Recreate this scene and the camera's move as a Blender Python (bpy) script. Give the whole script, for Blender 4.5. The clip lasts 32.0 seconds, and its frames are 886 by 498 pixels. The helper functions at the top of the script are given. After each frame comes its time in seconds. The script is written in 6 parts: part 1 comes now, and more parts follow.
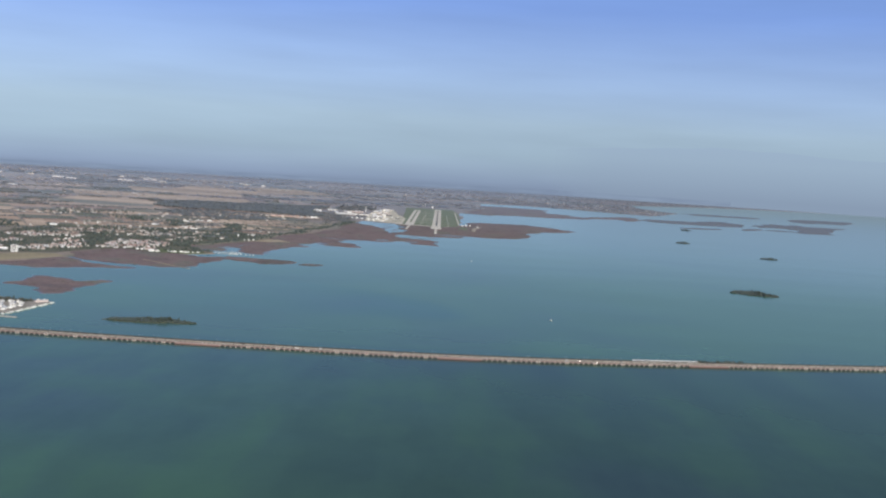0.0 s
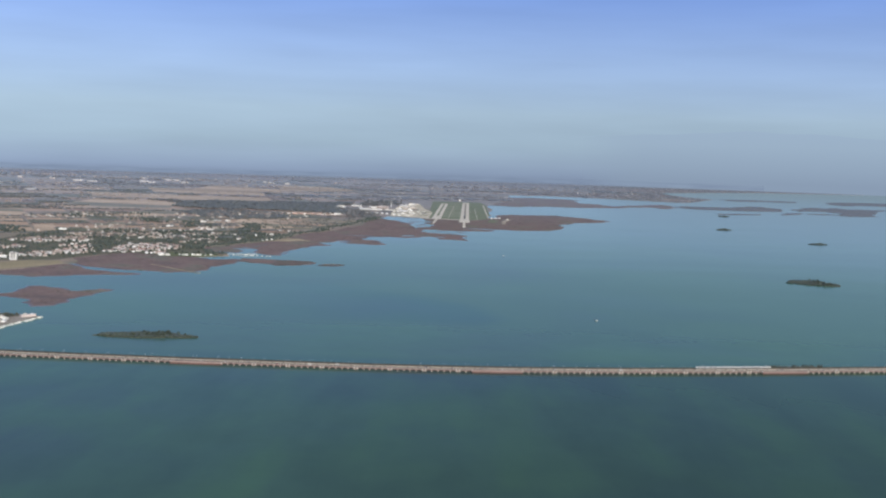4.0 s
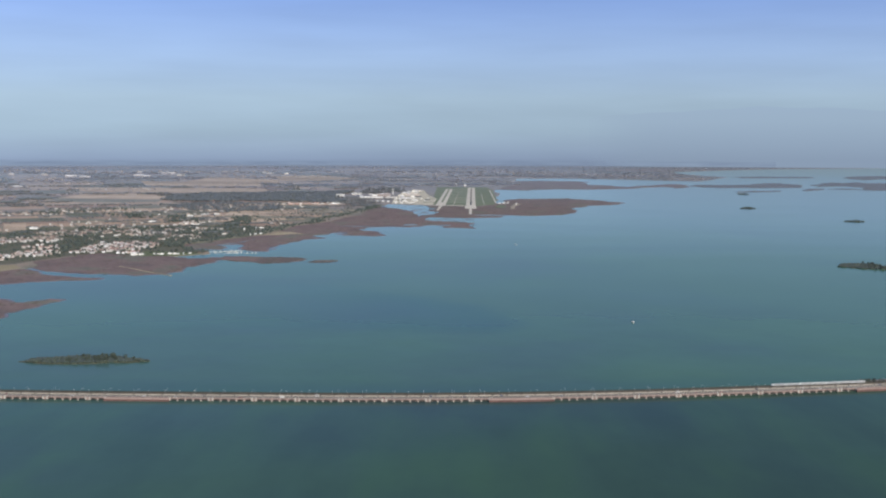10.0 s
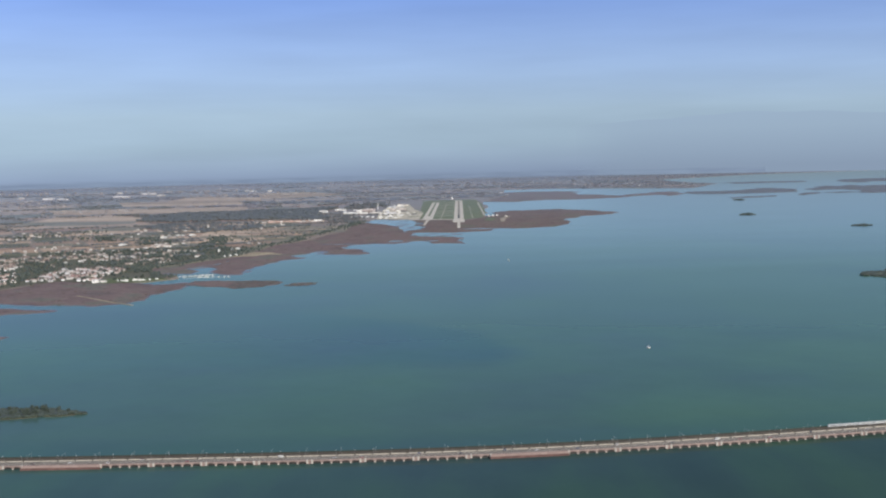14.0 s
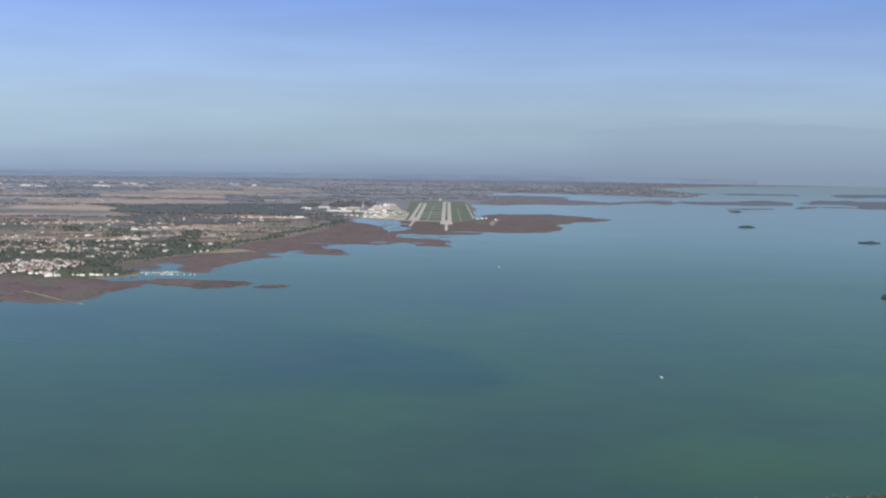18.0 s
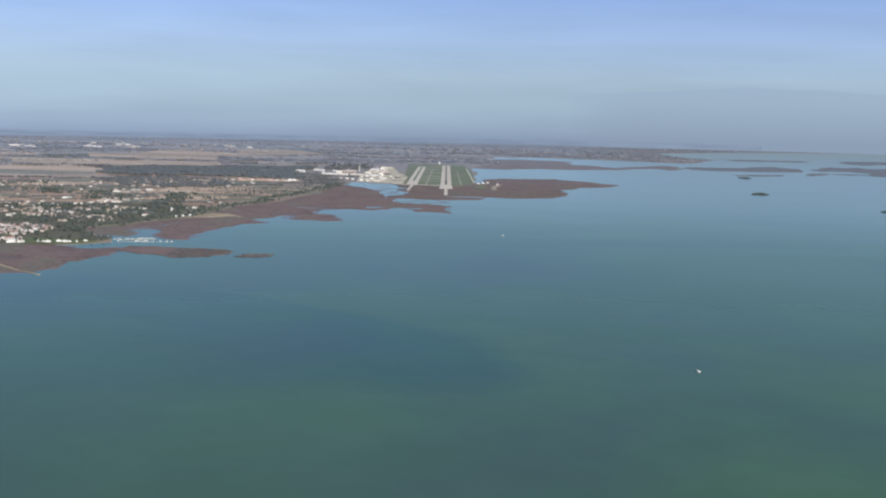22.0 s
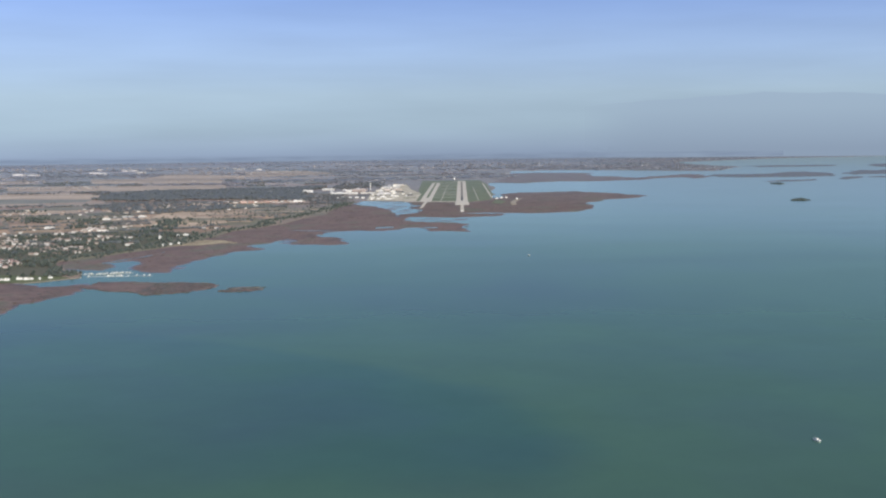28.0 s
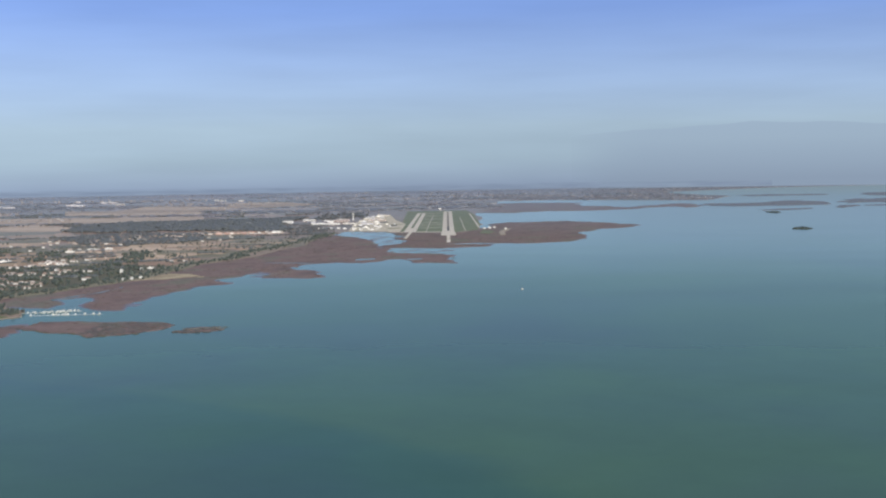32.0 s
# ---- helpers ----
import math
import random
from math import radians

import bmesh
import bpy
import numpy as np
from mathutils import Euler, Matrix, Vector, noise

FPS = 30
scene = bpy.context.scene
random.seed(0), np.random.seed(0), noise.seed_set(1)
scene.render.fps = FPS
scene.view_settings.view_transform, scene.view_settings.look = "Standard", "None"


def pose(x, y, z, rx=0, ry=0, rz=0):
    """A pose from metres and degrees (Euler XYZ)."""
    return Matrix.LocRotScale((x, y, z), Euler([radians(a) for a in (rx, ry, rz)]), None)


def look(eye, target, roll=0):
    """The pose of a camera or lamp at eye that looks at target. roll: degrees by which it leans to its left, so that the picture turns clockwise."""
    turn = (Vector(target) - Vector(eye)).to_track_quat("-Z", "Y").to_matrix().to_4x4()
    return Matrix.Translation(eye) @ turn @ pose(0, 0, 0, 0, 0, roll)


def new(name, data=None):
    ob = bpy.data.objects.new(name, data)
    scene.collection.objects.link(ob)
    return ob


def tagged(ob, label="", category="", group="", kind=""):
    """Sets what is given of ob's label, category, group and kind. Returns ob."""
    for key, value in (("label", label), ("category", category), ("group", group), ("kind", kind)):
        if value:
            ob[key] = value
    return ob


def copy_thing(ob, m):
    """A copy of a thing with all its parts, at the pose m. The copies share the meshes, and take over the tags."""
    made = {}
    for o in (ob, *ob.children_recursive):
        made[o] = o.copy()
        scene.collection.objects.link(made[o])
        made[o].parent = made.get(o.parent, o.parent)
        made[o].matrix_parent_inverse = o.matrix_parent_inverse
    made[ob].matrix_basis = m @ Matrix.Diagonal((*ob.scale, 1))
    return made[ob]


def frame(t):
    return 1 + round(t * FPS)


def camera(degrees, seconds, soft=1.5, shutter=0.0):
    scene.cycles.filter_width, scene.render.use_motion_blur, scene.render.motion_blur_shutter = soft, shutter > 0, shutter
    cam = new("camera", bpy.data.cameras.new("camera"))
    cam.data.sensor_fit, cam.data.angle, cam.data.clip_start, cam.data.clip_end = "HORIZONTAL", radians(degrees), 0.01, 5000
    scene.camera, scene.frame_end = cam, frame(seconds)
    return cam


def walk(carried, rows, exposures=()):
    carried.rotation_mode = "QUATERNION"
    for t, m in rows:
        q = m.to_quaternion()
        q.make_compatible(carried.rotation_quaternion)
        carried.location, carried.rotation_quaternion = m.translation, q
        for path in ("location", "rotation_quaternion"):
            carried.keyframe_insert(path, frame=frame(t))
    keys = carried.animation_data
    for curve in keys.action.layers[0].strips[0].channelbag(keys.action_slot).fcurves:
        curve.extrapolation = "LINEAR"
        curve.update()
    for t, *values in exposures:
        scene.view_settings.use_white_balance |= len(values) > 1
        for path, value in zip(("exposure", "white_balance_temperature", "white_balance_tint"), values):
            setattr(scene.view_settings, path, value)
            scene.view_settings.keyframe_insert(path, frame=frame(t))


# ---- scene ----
# One unit is five metres of the real place: the lagoon is a fifth of its true size throughout,
# so that the horizon, some 24 km off, stays within reach of the lens.
S = 0.2
# seconds, x, y, z, yaw to the left, pitch, roll
PATH = [
    (0.0, 4.902, -1466.76, 82.361, -0.238, -3.942, 3.521), (0.5, 4.784, -1458.21, 81.914, -0.037, -3.889, 2.946),
    (1.0, 4.665, -1449.70, 81.476, 0.234, -3.872, 2.795), (1.5, 4.545, -1441.25, 81.048, 0.415, -3.867, 2.771),
    (2.0, 4.423, -1432.85, 80.629, 0.592, -3.917, 2.504), (2.5, 4.301, -1424.49, 80.219, 0.763, -4.072, 2.485),
    (3.0, 4.179, -1416.19, 79.816, 0.886, -4.290, 2.631), (3.5, 4.055, -1407.93, 79.422, 0.980, -4.347, 2.404),
    (5.5, 3.556, -1375.36, 77.913, 1.677, -4.154, -0.057), (6.0, 3.431, -1367.33, 77.552, 1.833, -4.137, -0.233),
    (6.5, 3.306, -1359.34, 77.196, 1.954, -4.208, -0.651), (7.0, 3.180, -1351.39, 76.845, 2.086, -4.286, -0.537),
    (7.5, 3.055, -1343.48, 76.498, 2.104, -4.241, -0.418), (8.0, 2.930, -1335.61, 76.156, 2.049, -4.297, -0.056),
    (8.5, 2.806, -1327.78, 75.817, 1.849, -4.483, 0.206), (9.0, 2.681, -1319.98, 75.483, 1.661, -4.678, 0.577),
    (9.5, 2.558, -1312.23, 75.151, 1.537, -4.880, 0.537), (10.0, 2.435, -1304.50, 74.821, 1.446, -5.013, 0.150),
    (10.5, 2.313, -1296.81, 74.495, 1.396, -4.929, -0.246), (11.0, 2.192, -1289.16, 74.170, 1.304, -4.673, -0.714),
    (11.5, 2.071, -1281.54, 73.846, 1.264, -4.508, -0.998), (12.0, 1.952, -1273.95, 73.524, 1.254, -4.336, -1.301),
    (12.5, 1.834, -1266.39, 73.202, 1.221, -4.171, -1.565), (13.0, 1.717, -1258.86, 72.881, 1.134, -4.052, -1.391),
    (13.5, 1.602, -1251.36, 72.559, 1.009, -4.072, -1.371), (14.0, 1.488, -1243.88, 72.237, 0.865, -4.348, -1.327),
    (14.5, 1.375, -1236.44, 71.914, 0.741, -4.533, -1.082), (16.5, 0.944, -1206.90, 70.607, 0.188, -4.752, 0.427),
    (17.0, 0.841, -1199.58, 70.274, 0.149, -4.626, 0.612), (17.5, 0.740, -1192.28, 69.938, 0.140, -4.454, 0.797),
    (18.0, 0.642, -1184.99, 69.598, 0.165, -4.283, 0.804), (18.5, 0.546, -1177.73, 69.254, 0.276, -4.236, 0.523),
    (19.0, 0.452, -1170.48, 68.906, 0.415, -4.438, 0.248), (19.5, 0.361, -1163.26, 68.553, 0.564, -4.721, 0.357),
    (20.0, 0.273, -1156.05, 68.195, 0.657, -5.007, 0.328), (20.5, 0.188, -1148.85, 67.832, 0.615, -5.369, 0.703),
    (21.0, 0.105, -1141.67, 67.462, 0.406, -5.769, 1.159), (21.5, 0.026, -1134.50, 67.086, 0.187, -6.034, 1.197),
    (22.0, -0.051, -1127.35, 66.703, 0.064, -6.039, 1.282), (22.5, -0.124, -1120.21, 66.314, -0.010, -5.974, 1.175),
    (23.0, -0.194, -1113.08, 65.916, -0.045, -5.775, 1.257), (23.5, -0.260, -1105.96, 65.511, -0.031, -5.528, 1.677),
    (24.0, -0.323, -1098.85, 65.097, 0.080, -5.477, 2.186), (24.5, -0.382, -1091.74, 64.675, 0.189, -5.420, 2.149),
    (25.0, -0.438, -1084.65, 64.244, 0.376, -5.346, 1.320), (25.5, -0.490, -1077.56, 63.803, 0.607, -5.229, 0.681),
    (27.5, -0.656, -1049.25, 61.937, 0.947, -5.359, -0.716), (28.0, -0.687, -1042.18, 61.443, 0.923, -5.198, -0.657),
    (28.5, -0.714, -1035.11, 60.936, 0.882, -5.026, -0.334), (29.0, -0.736, -1028.04, 60.418, 0.717, -4.807, 0.207),
    (29.5, -0.753, -1020.96, 59.887, 0.506, -4.640, 0.560), (30.0, -0.766, -1013.89, 59.343, 0.283, -4.540, 0.784),
    (30.5, -0.773, -1006.81, 58.786, 0.119, -4.407, 0.664), (31.0, -0.776, -999.73, 58.215, 0.052, -4.214, 0.165),
    (31.5, -0.774, -992.65, 57.630, 0.106, -3.911, -0.334), (32.0, -0.766, -985.56, 57.030, 0.228, -3.638, -0.886),
]
cam = camera(2 * math.degrees(math.atan(784 / 2060)), 32.0, soft=2.2)


def flight(x, y, z, yaw, pitch, roll):
    a, b = radians(yaw), radians(pitch)
    ahead = Vector((-math.sin(a) * math.cos(b), math.cos(a) * math.cos(b), math.sin(b)))
    return look((x, y, z), Vector((x, y, z)) + ahead * 100, roll)


walk(cam, [(row[0], flight(*row[1:])) for row in PATH], [(0.0, -0.02, 6500, 10), (14.0, -0.03, 6500, 10), (19.0, -0.06, 6510, 10), (22.0, 0.03, 6560, 10), (25.0, 0.06, 6600, 10), (28.0, 0.03, 6630, 10), (32.0, 0.0, 6660, 10)])

# ---- sky, haze and sun ----
SUN_AZ, SUN_EL = radians(149), radians(27)   # clockwise from the runway's heading
world = bpy.data.worlds.new("sky")
scene.world = world
world.use_nodes = True
nt = world.node_tree
nt.nodes.clear()
sky = nt.nodes.new("ShaderNodeTexSky")
sky.sky_type, sky.sun_disc = "NISHITA", False
sky.sun_elevation, sky.sun_rotation = SUN_EL, SUN_AZ
sky.air_density, sky.dust_density, sky.ozone_density = 1.0, 2.0, 1.5
strength = nt.nodes.new("ShaderNodeVectorMath")
strength.operation = "SCALE"
strength.inputs["Scale"].default_value = 0.09
nt.links.new(sky.outputs["Color"], strength.inputs[0])
coord = nt.nodes.new("ShaderNodeTexCoord")
split = nt.nodes.new("ShaderNodeSeparateXYZ")
nt.links.new(coord.outputs["Generated"], split.inputs[0])
# the autumn haze over the lagoon: grey-blue at the horizon, paler above it, clear blue higher up
haze = nt.nodes.new("ShaderNodeValToRGB")
HAZE = [(0.0, (0.204, 0.262, 0.380)), (0.008, (0.258, 0.337, 0.470)), (0.018, (0.302, 0.398, 0.525)), (0.032, (0.335, 0.450, 0.562)), (0.058, (0.376, 0.506, 0.638)),
        (0.098, (0.345, 0.495, 0.765)), (0.155, (0.220, 0.365, 0.765)), (0.25, (0.145, 0.275, 0.62))]
while len(haze.color_ramp.elements) < len(HAZE):
    haze.color_ramp.elements.new(0.5)
for e, (at, c) in zip(haze.color_ramp.elements, HAZE):
    e.position, e.color = at, (*c, 1)
lift = nt.nodes.new("ShaderNodeMath")
lift.inputs[1].default_value = 0.017   # the visible horizon lies a little below eye level
nt.links.new(split.outputs["Z"], lift.inputs[0])
nt.links.new(lift.outputs[0], haze.inputs[0])
clear = nt.nodes.new("ShaderNodeMapRange")
clear.inputs["From Min"].default_value, clear.inputs["From Max"].default_value = 0.16, 0.5
nt.links.new(split.outputs["Z"], clear.inputs[0])
mixed = nt.nodes.new("ShaderNodeMix")
mixed.data_type = "RGBA"
nt.links.new(clear.outputs[0], mixed.inputs["Factor"])
nt.links.new(haze.outputs[0], mixed.inputs["A"])
nt.links.new(strength.outputs[0], mixed.inputs["B"])
back = nt.nodes.new("ShaderNodeBackground")
# the sky is paler towards the mainland
side = nt.nodes.new("ShaderNodeMapRange")
for key, value in (("From Min", -0.42), ("From Max", 0.08), ("To Min", 1.2), ("To Max", 1.0)):
    side.inputs[key].default_value = value
nt.links.new(split.outputs["X"], side.inputs[0])
paler = nt.nodes.new("ShaderNodeVectorMath")
paler.operation = "SCALE"
# thin streaks of high haze
streak, spread, streaks = nt.nodes.new("ShaderNodeTexNoise"), nt.nodes.new("ShaderNodeMapping"), nt.nodes.new("ShaderNodeMapRange")
spread.inputs["Scale"].default_value = (5.0, 5.0, 45.0)
streak.inputs["Scale"].default_value, streak.inputs["Detail"].default_value = 1.0, 5.0
nt.links.new(coord.outputs["Generated"], spread.inputs[0])
nt.links.new(spread.outputs[0], streak.inputs["Vector"])
for key, value in (("From Min", 0.3), ("From Max", 0.7), ("To Min", 0.95), ("To Max", 1.05)):
    streaks.inputs[key].default_value = value
nt.links.new(streak.outputs["Fac"], streaks.inputs[0])
thin = nt.nodes.new("ShaderNodeVectorMath")
thin.operation = "SCALE"
nt.links.new(mixed.outputs["Result"], thin.inputs[0])
nt.links.new(streaks.outputs[0], thin.inputs["Scale"])
nt.links.new(thin.outputs[0], paler.inputs[0])
nt.links.new(side.outputs[0], paler.inputs["Scale"])
nt.links.new(paler.outputs[0], back.inputs[0])
back.inputs[1].default_value = 1.0
out = nt.nodes.new("ShaderNodeOutputWorld")
nt.links.new(back.outputs[0], out.inputs[0])

lamp = bpy.data.lights.new("sun", "SUN")
lamp.energy, lamp.angle, lamp.color = 4.5, radians(0.6), (1.0, 0.95, 0.87)
sun = new("sun", lamp)
sun.matrix_world = look((300 * math.sin(SUN_AZ), 300 * math.cos(SUN_AZ), 300 * math.tan(SUN_EL)), (0, 0, 0))

# ---- materials ----


def nodes_of(name):
    m = bpy.data.materials.new(name)
    m.use_nodes = True
    t = m.node_tree
    t.nodes.clear()
    return m, t


def mapped(t, scale, detail=4.0, rough=0.55, kind="ShaderNodeTexNoise", coords="Object"):
    c = t.nodes.new("ShaderNodeTexCoord")
    n = t.nodes.new(kind)
    n.inputs["Scale"].default_value = scale
    if kind == "ShaderNodeTexNoise":
        n.inputs["Detail"].default_value, n.inputs["Roughness"].default_value = detail, rough
    shift = t.nodes.new("ShaderNodeMapping")
    shift.inputs["Location"].default_value = (0.31 / scale, 0.17 / scale, 0.43 / scale)
    shift.inputs["Rotation"].default_value = (0.35, 0.21, 0.6)
    t.links.new(c.outputs[coords], shift.inputs["Vector"])
    t.links.new(shift.outputs[0], n.inputs["Vector"])
    return n


def ramp(t, source, stops):
    r = t.nodes.new("ShaderNodeValToRGB")
    while len(r.color_ramp.elements) < len(stops):
        r.color_ramp.elements.new(0.5)
    for e, (at, c) in zip(r.color_ramp.elements, stops):
        e.position, e.color = at, (*c, 1)
    t.links.new(source, r.inputs[0])
    return r


def blend(t, a, b, factor, mode="MIX"):
    m = t.nodes.new("ShaderNodeMix")
    m.data_type, m.blend_type = "RGBA", mode
    for socket, v in (("Factor", factor), ("A", a), ("B", b)):
        if isinstance(v, (int, float)):
            m.inputs[socket].default_value = v
        elif isinstance(v, tuple):
            m.inputs[socket].default_value = (*v, 1)
        else:
            t.links.new(v, m.inputs[socket])
    return m.outputs["Result"]


def surface(name, stops, scale, fine, rough=0.85, bump=0.0, sheen=0.0, vary=0.0, metal=0.0, band=None):
    """Colour from a broad noise (stops) with a finer grain over it; sheen: gloss at a grazing view, mostly as painted
    haze.
    """
    m, t = nodes_of(name)
    broad = mapped(t, scale)
    colour = ramp(t, broad.outputs["Fac"], stops).outputs[0]
    grain = mapped(t, fine, 6.0, 0.7)
    g = ramp(t, grain.outputs["Fac"], [(0.3, (0.72, 0.72, 0.72)), (0.7, (1.25, 1.25, 1.25))]).outputs[0]
    colour = blend(t, colour, g, 1.0, "MULTIPLY")
    if vary:
        info = t.nodes.new("ShaderNodeObjectInfo")
        v = ramp(t, info.outputs["Random"], [(0.0, (1 - vary,) * 3), (1.0, (1 + vary,) * 3)]).outputs[0]
        colour = blend(t, colour, v, 1.0, "MULTIPLY")
    p = t.nodes.new("ShaderNodeBsdfPrincipled")
    t.links.new(colour, p.inputs["Base Color"])
    p.inputs["Roughness"].default_value, p.inputs["Metallic"].default_value = rough, metal
    if bump:
        b = t.nodes.new("ShaderNodeBump")
        b.inputs["Strength"].default_value, b.inputs["Distance"].default_value = bump, 0.3
        t.links.new(grain.outputs["Fac"], b.inputs["Height"])
        t.links.new(b.outputs[0], p.inputs["Normal"])
    o = t.nodes.new("ShaderNodeOutputMaterial")
    last = p.outputs[0]
    if sheen:
        last = haze_shine(t, last, sheen, band)
    t.links.new(last, o.inputs[0])
    return m


def shine(t, shader, most, power, rough=0.12, tint=(1, 1, 1), band=None, patch=None):
    """Sky shine where the view grazes: gloss on water, painted haze on land and trees."""
    w = t.nodes.new("ShaderNodeLayerWeight")
    if band:
        e = t.nodes.new("ShaderNodeMapRange")
        e.interpolation_type = "SMOOTHSTEP"
        e.inputs["From Min"].default_value, e.inputs["From Max"].default_value = band
    else:
        e = t.nodes.new("ShaderNodeMath")
        e.operation = "POWER"
        e.inputs[1].default_value = power
    t.links.new(w.outputs["Facing"], e.inputs[0])
    k = t.nodes.new("ShaderNodeMath")
    k.operation = "MULTIPLY"
    k.inputs[1].default_value = most
    t.links.new(e.outputs[0], k.inputs[0])
    if patch:
        k2 = t.nodes.new("ShaderNodeMath")
        k2.operation = "MULTIPLY"
        t.links.new(k.outputs[0], k2.inputs[0])
        t.links.new(patch, k2.inputs[1])
        k = k2
    g = t.nodes.new("ShaderNodeBsdfGlossy")
    g.inputs["Roughness"].default_value = rough
    g.inputs["Color"].default_value = (*tint, 1)
    x = t.nodes.new("ShaderNodeMixShader")
    t.links.new(k.outputs[0], x.inputs[0])
    t.links.new(shader, x.inputs[1])
    t.links.new(g.outputs[0], x.inputs[2])
    return x.outputs[0]


def haze_shine(t, shader, sheen, band=None):
    """Painted haze as gloss: dull at a low view, clearer where the view skims."""
    dull = shine(t, shader, sheen, 0, 0.12, HAZE_TINT, band or HAZE_BAND)
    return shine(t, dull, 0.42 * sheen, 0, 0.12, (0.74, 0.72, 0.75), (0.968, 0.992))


# range of grazing views and tint of the haze painted onto land
HAZE_BAND = (0.928, 0.990)
HAZE_TINT = (0.66, 0.60, 0.585)


def water_material():
    m, t = nodes_of("lagoon water")
    # broad shallows and channels: green over sand, blue-grey over the deeps
    broad = mapped(t, 0.0075, 4.0, 0.5)
    xyz, drift, both = t.nodes.new("ShaderNodeSeparateXYZ"), t.nodes.new("ShaderNodeMapRange"), t.nodes.new("ShaderNodeMath")
    t.links.new(t.nodes.new("ShaderNodeTexCoord").outputs["Object"], xyz.inputs[0])
    for key, value in (("From Min", -150.0), ("From Max", 150.0), ("To Min", -0.10), ("To Max", 0.07)):
        drift.inputs[key].default_value = value
    t.links.new(xyz.outputs["X"], drift.inputs[0])
    t.links.new(broad.outputs["Fac"], both.inputs[0])
    t.links.new(drift.outputs[0], both.inputs[1])
    colour = ramp(t, both.outputs[0], [(0.34, (0.056, 0.105, 0.110)), (0.48, (0.058, 0.122, 0.100)), (0.62, (0.062, 0.133, 0.091))]).outputs[0]
    wisp = mapped(t, 0.035, 6.0, 0.65)
    colour = blend(t, colour, ramp(t, wisp.outputs["Fac"], [(0.35, (0.95, 0.95, 0.96)), (0.65, (1.05, 1.05, 1.04))]).outputs[0], 1.0, "MULTIPLY")
    # darker water south-east of the causeway, slightly brighter and less blue to its north
    def span(source, a, b, c, d):
        n = t.nodes.new("ShaderNodeMapRange")
        n.interpolation_type = "SMOOTHSTEP"
        for key, value in (("From Min", a), ("From Max", b), ("To Min", c), ("To Max", d)):
            n.inputs[key].default_value = value
        t.links.new(source, n.inputs[0])
        return n.outputs[0]

    east, bent = t.nodes.new("ShaderNodeMath"), t.nodes.new("ShaderNodeMath")
    east.operation, bent.operation = "MAXIMUM", "MULTIPLY_ADD"
    east.inputs[1].default_value, bent.inputs[1].default_value = 0.0, -0.175
    t.links.new(xyz.outputs["X"], east.inputs[0])
    t.links.new(east.outputs[0], bent.inputs[0])
    t.links.new(xyz.outputs["Y"], bent.inputs[2])
    south = span(bent.outputs[0], -965.0, -961.0, 1.0, 0.0)
    colour = blend(t, colour, blend(t, (1.0, 1.0, 1.0), blend(t, (0.95, 0.92, 1.02), (0.66, 0.63, 0.68), span(xyz.outputs["X"], -110.0, 70.0, 0.0, 1.0)), south), 1.0, "MULTIPLY")
    colour = blend(t, colour, blend(t, (1.07, 1.07, 1.01), (1.0, 1.0, 1.0), span(xyz.outputs["Y"], -960.0, -430.0, 0.0, 1.0)), blend(t, (1.0, 1.0, 1.0), (0.0, 0.0, 0.0), south), "MULTIPLY")
    # weed and sand streaks lie aslant under the water south of the causeway
    weed, aslant = t.nodes.new("ShaderNodeTexNoise"), t.nodes.new("ShaderNodeMapping")
    weed.inputs["Scale"].default_value, weed.inputs["Detail"].default_value = 1.0, 4.0
    aslant.inputs["Scale"].default_value, aslant.inputs["Rotation"].default_value = (0.040, 0.009, 0.02), (0.0, 0.0, radians(25))
    t.links.new(t.nodes.new("ShaderNodeTexCoord").outputs["Object"], aslant.inputs["Vector"])
    t.links.new(aslant.outputs[0], weed.inputs["Vector"])
    streaked = ramp(t, weed.outputs["Fac"], [(0.36, (0.80, 0.80, 0.86)), (0.5, (0.90, 0.91, 0.93)), (0.64, (0.98, 1.03, 0.92))]).outputs[0]
    colour = blend(t, colour, blend(t, (1.0, 1.0, 1.0), streaked, south), 1.0, "MULTIPLY")
    # a darker, bluer band along the causeway's north side
    beside = blend(t, (0.0, 0.0, 0.0), (1.0, 1.0, 1.0), span(bent.outputs[0], -966.0, -958.0, 0.0, 1.0))
    colour = blend(t, colour, blend(t, (1.0, 1.0, 1.0), blend(t, (0.86, 0.90, 1.0), (1.0, 1.0, 1.0), span(bent.outputs[0], -950.0, -934.0, 0.0, 1.0)), beside), 1.0, "MULTIPLY")
    # the deep basin between the causeway and the town: blue, with a curved rim where the green sand flat begins
    def math_of(kind, *values):
        n = t.nodes.new("ShaderNodeMath")
        n.operation = kind
        for i, v in enumerate(values):
            if isinstance(v, (int, float)):
                n.inputs[i].default_value = v
            else:
                t.links.new(v, n.inputs[i])
        return n.outputs[0]

    warp = math_of("MULTIPLY_ADD", mapped(t, 0.05, 4.0, 0.6).outputs["Fac"], 14.0, -7.0)
    s = math_of("SUBTRACT", -704.0, xyz.outputs["Y"])
    rim = math_of("MULTIPLY_ADD", s, math_of("MULTIPLY_ADD", s, -0.00575, 1.27), -43.0)
    past = math_of("ADD", math_of("SUBTRACT", rim, xyz.outputs["X"]), warp)
    basin = math_of("MULTIPLY", math_of("MULTIPLY", span(past, -4.0, 15.0, 0.0, 1.0), span(past, 20.0, 80.0, 1.0, 0.7)), span(math_of("ADD", xyz.outputs["Y"], warp), -852.0, -816.0, 0.0, 1.0))
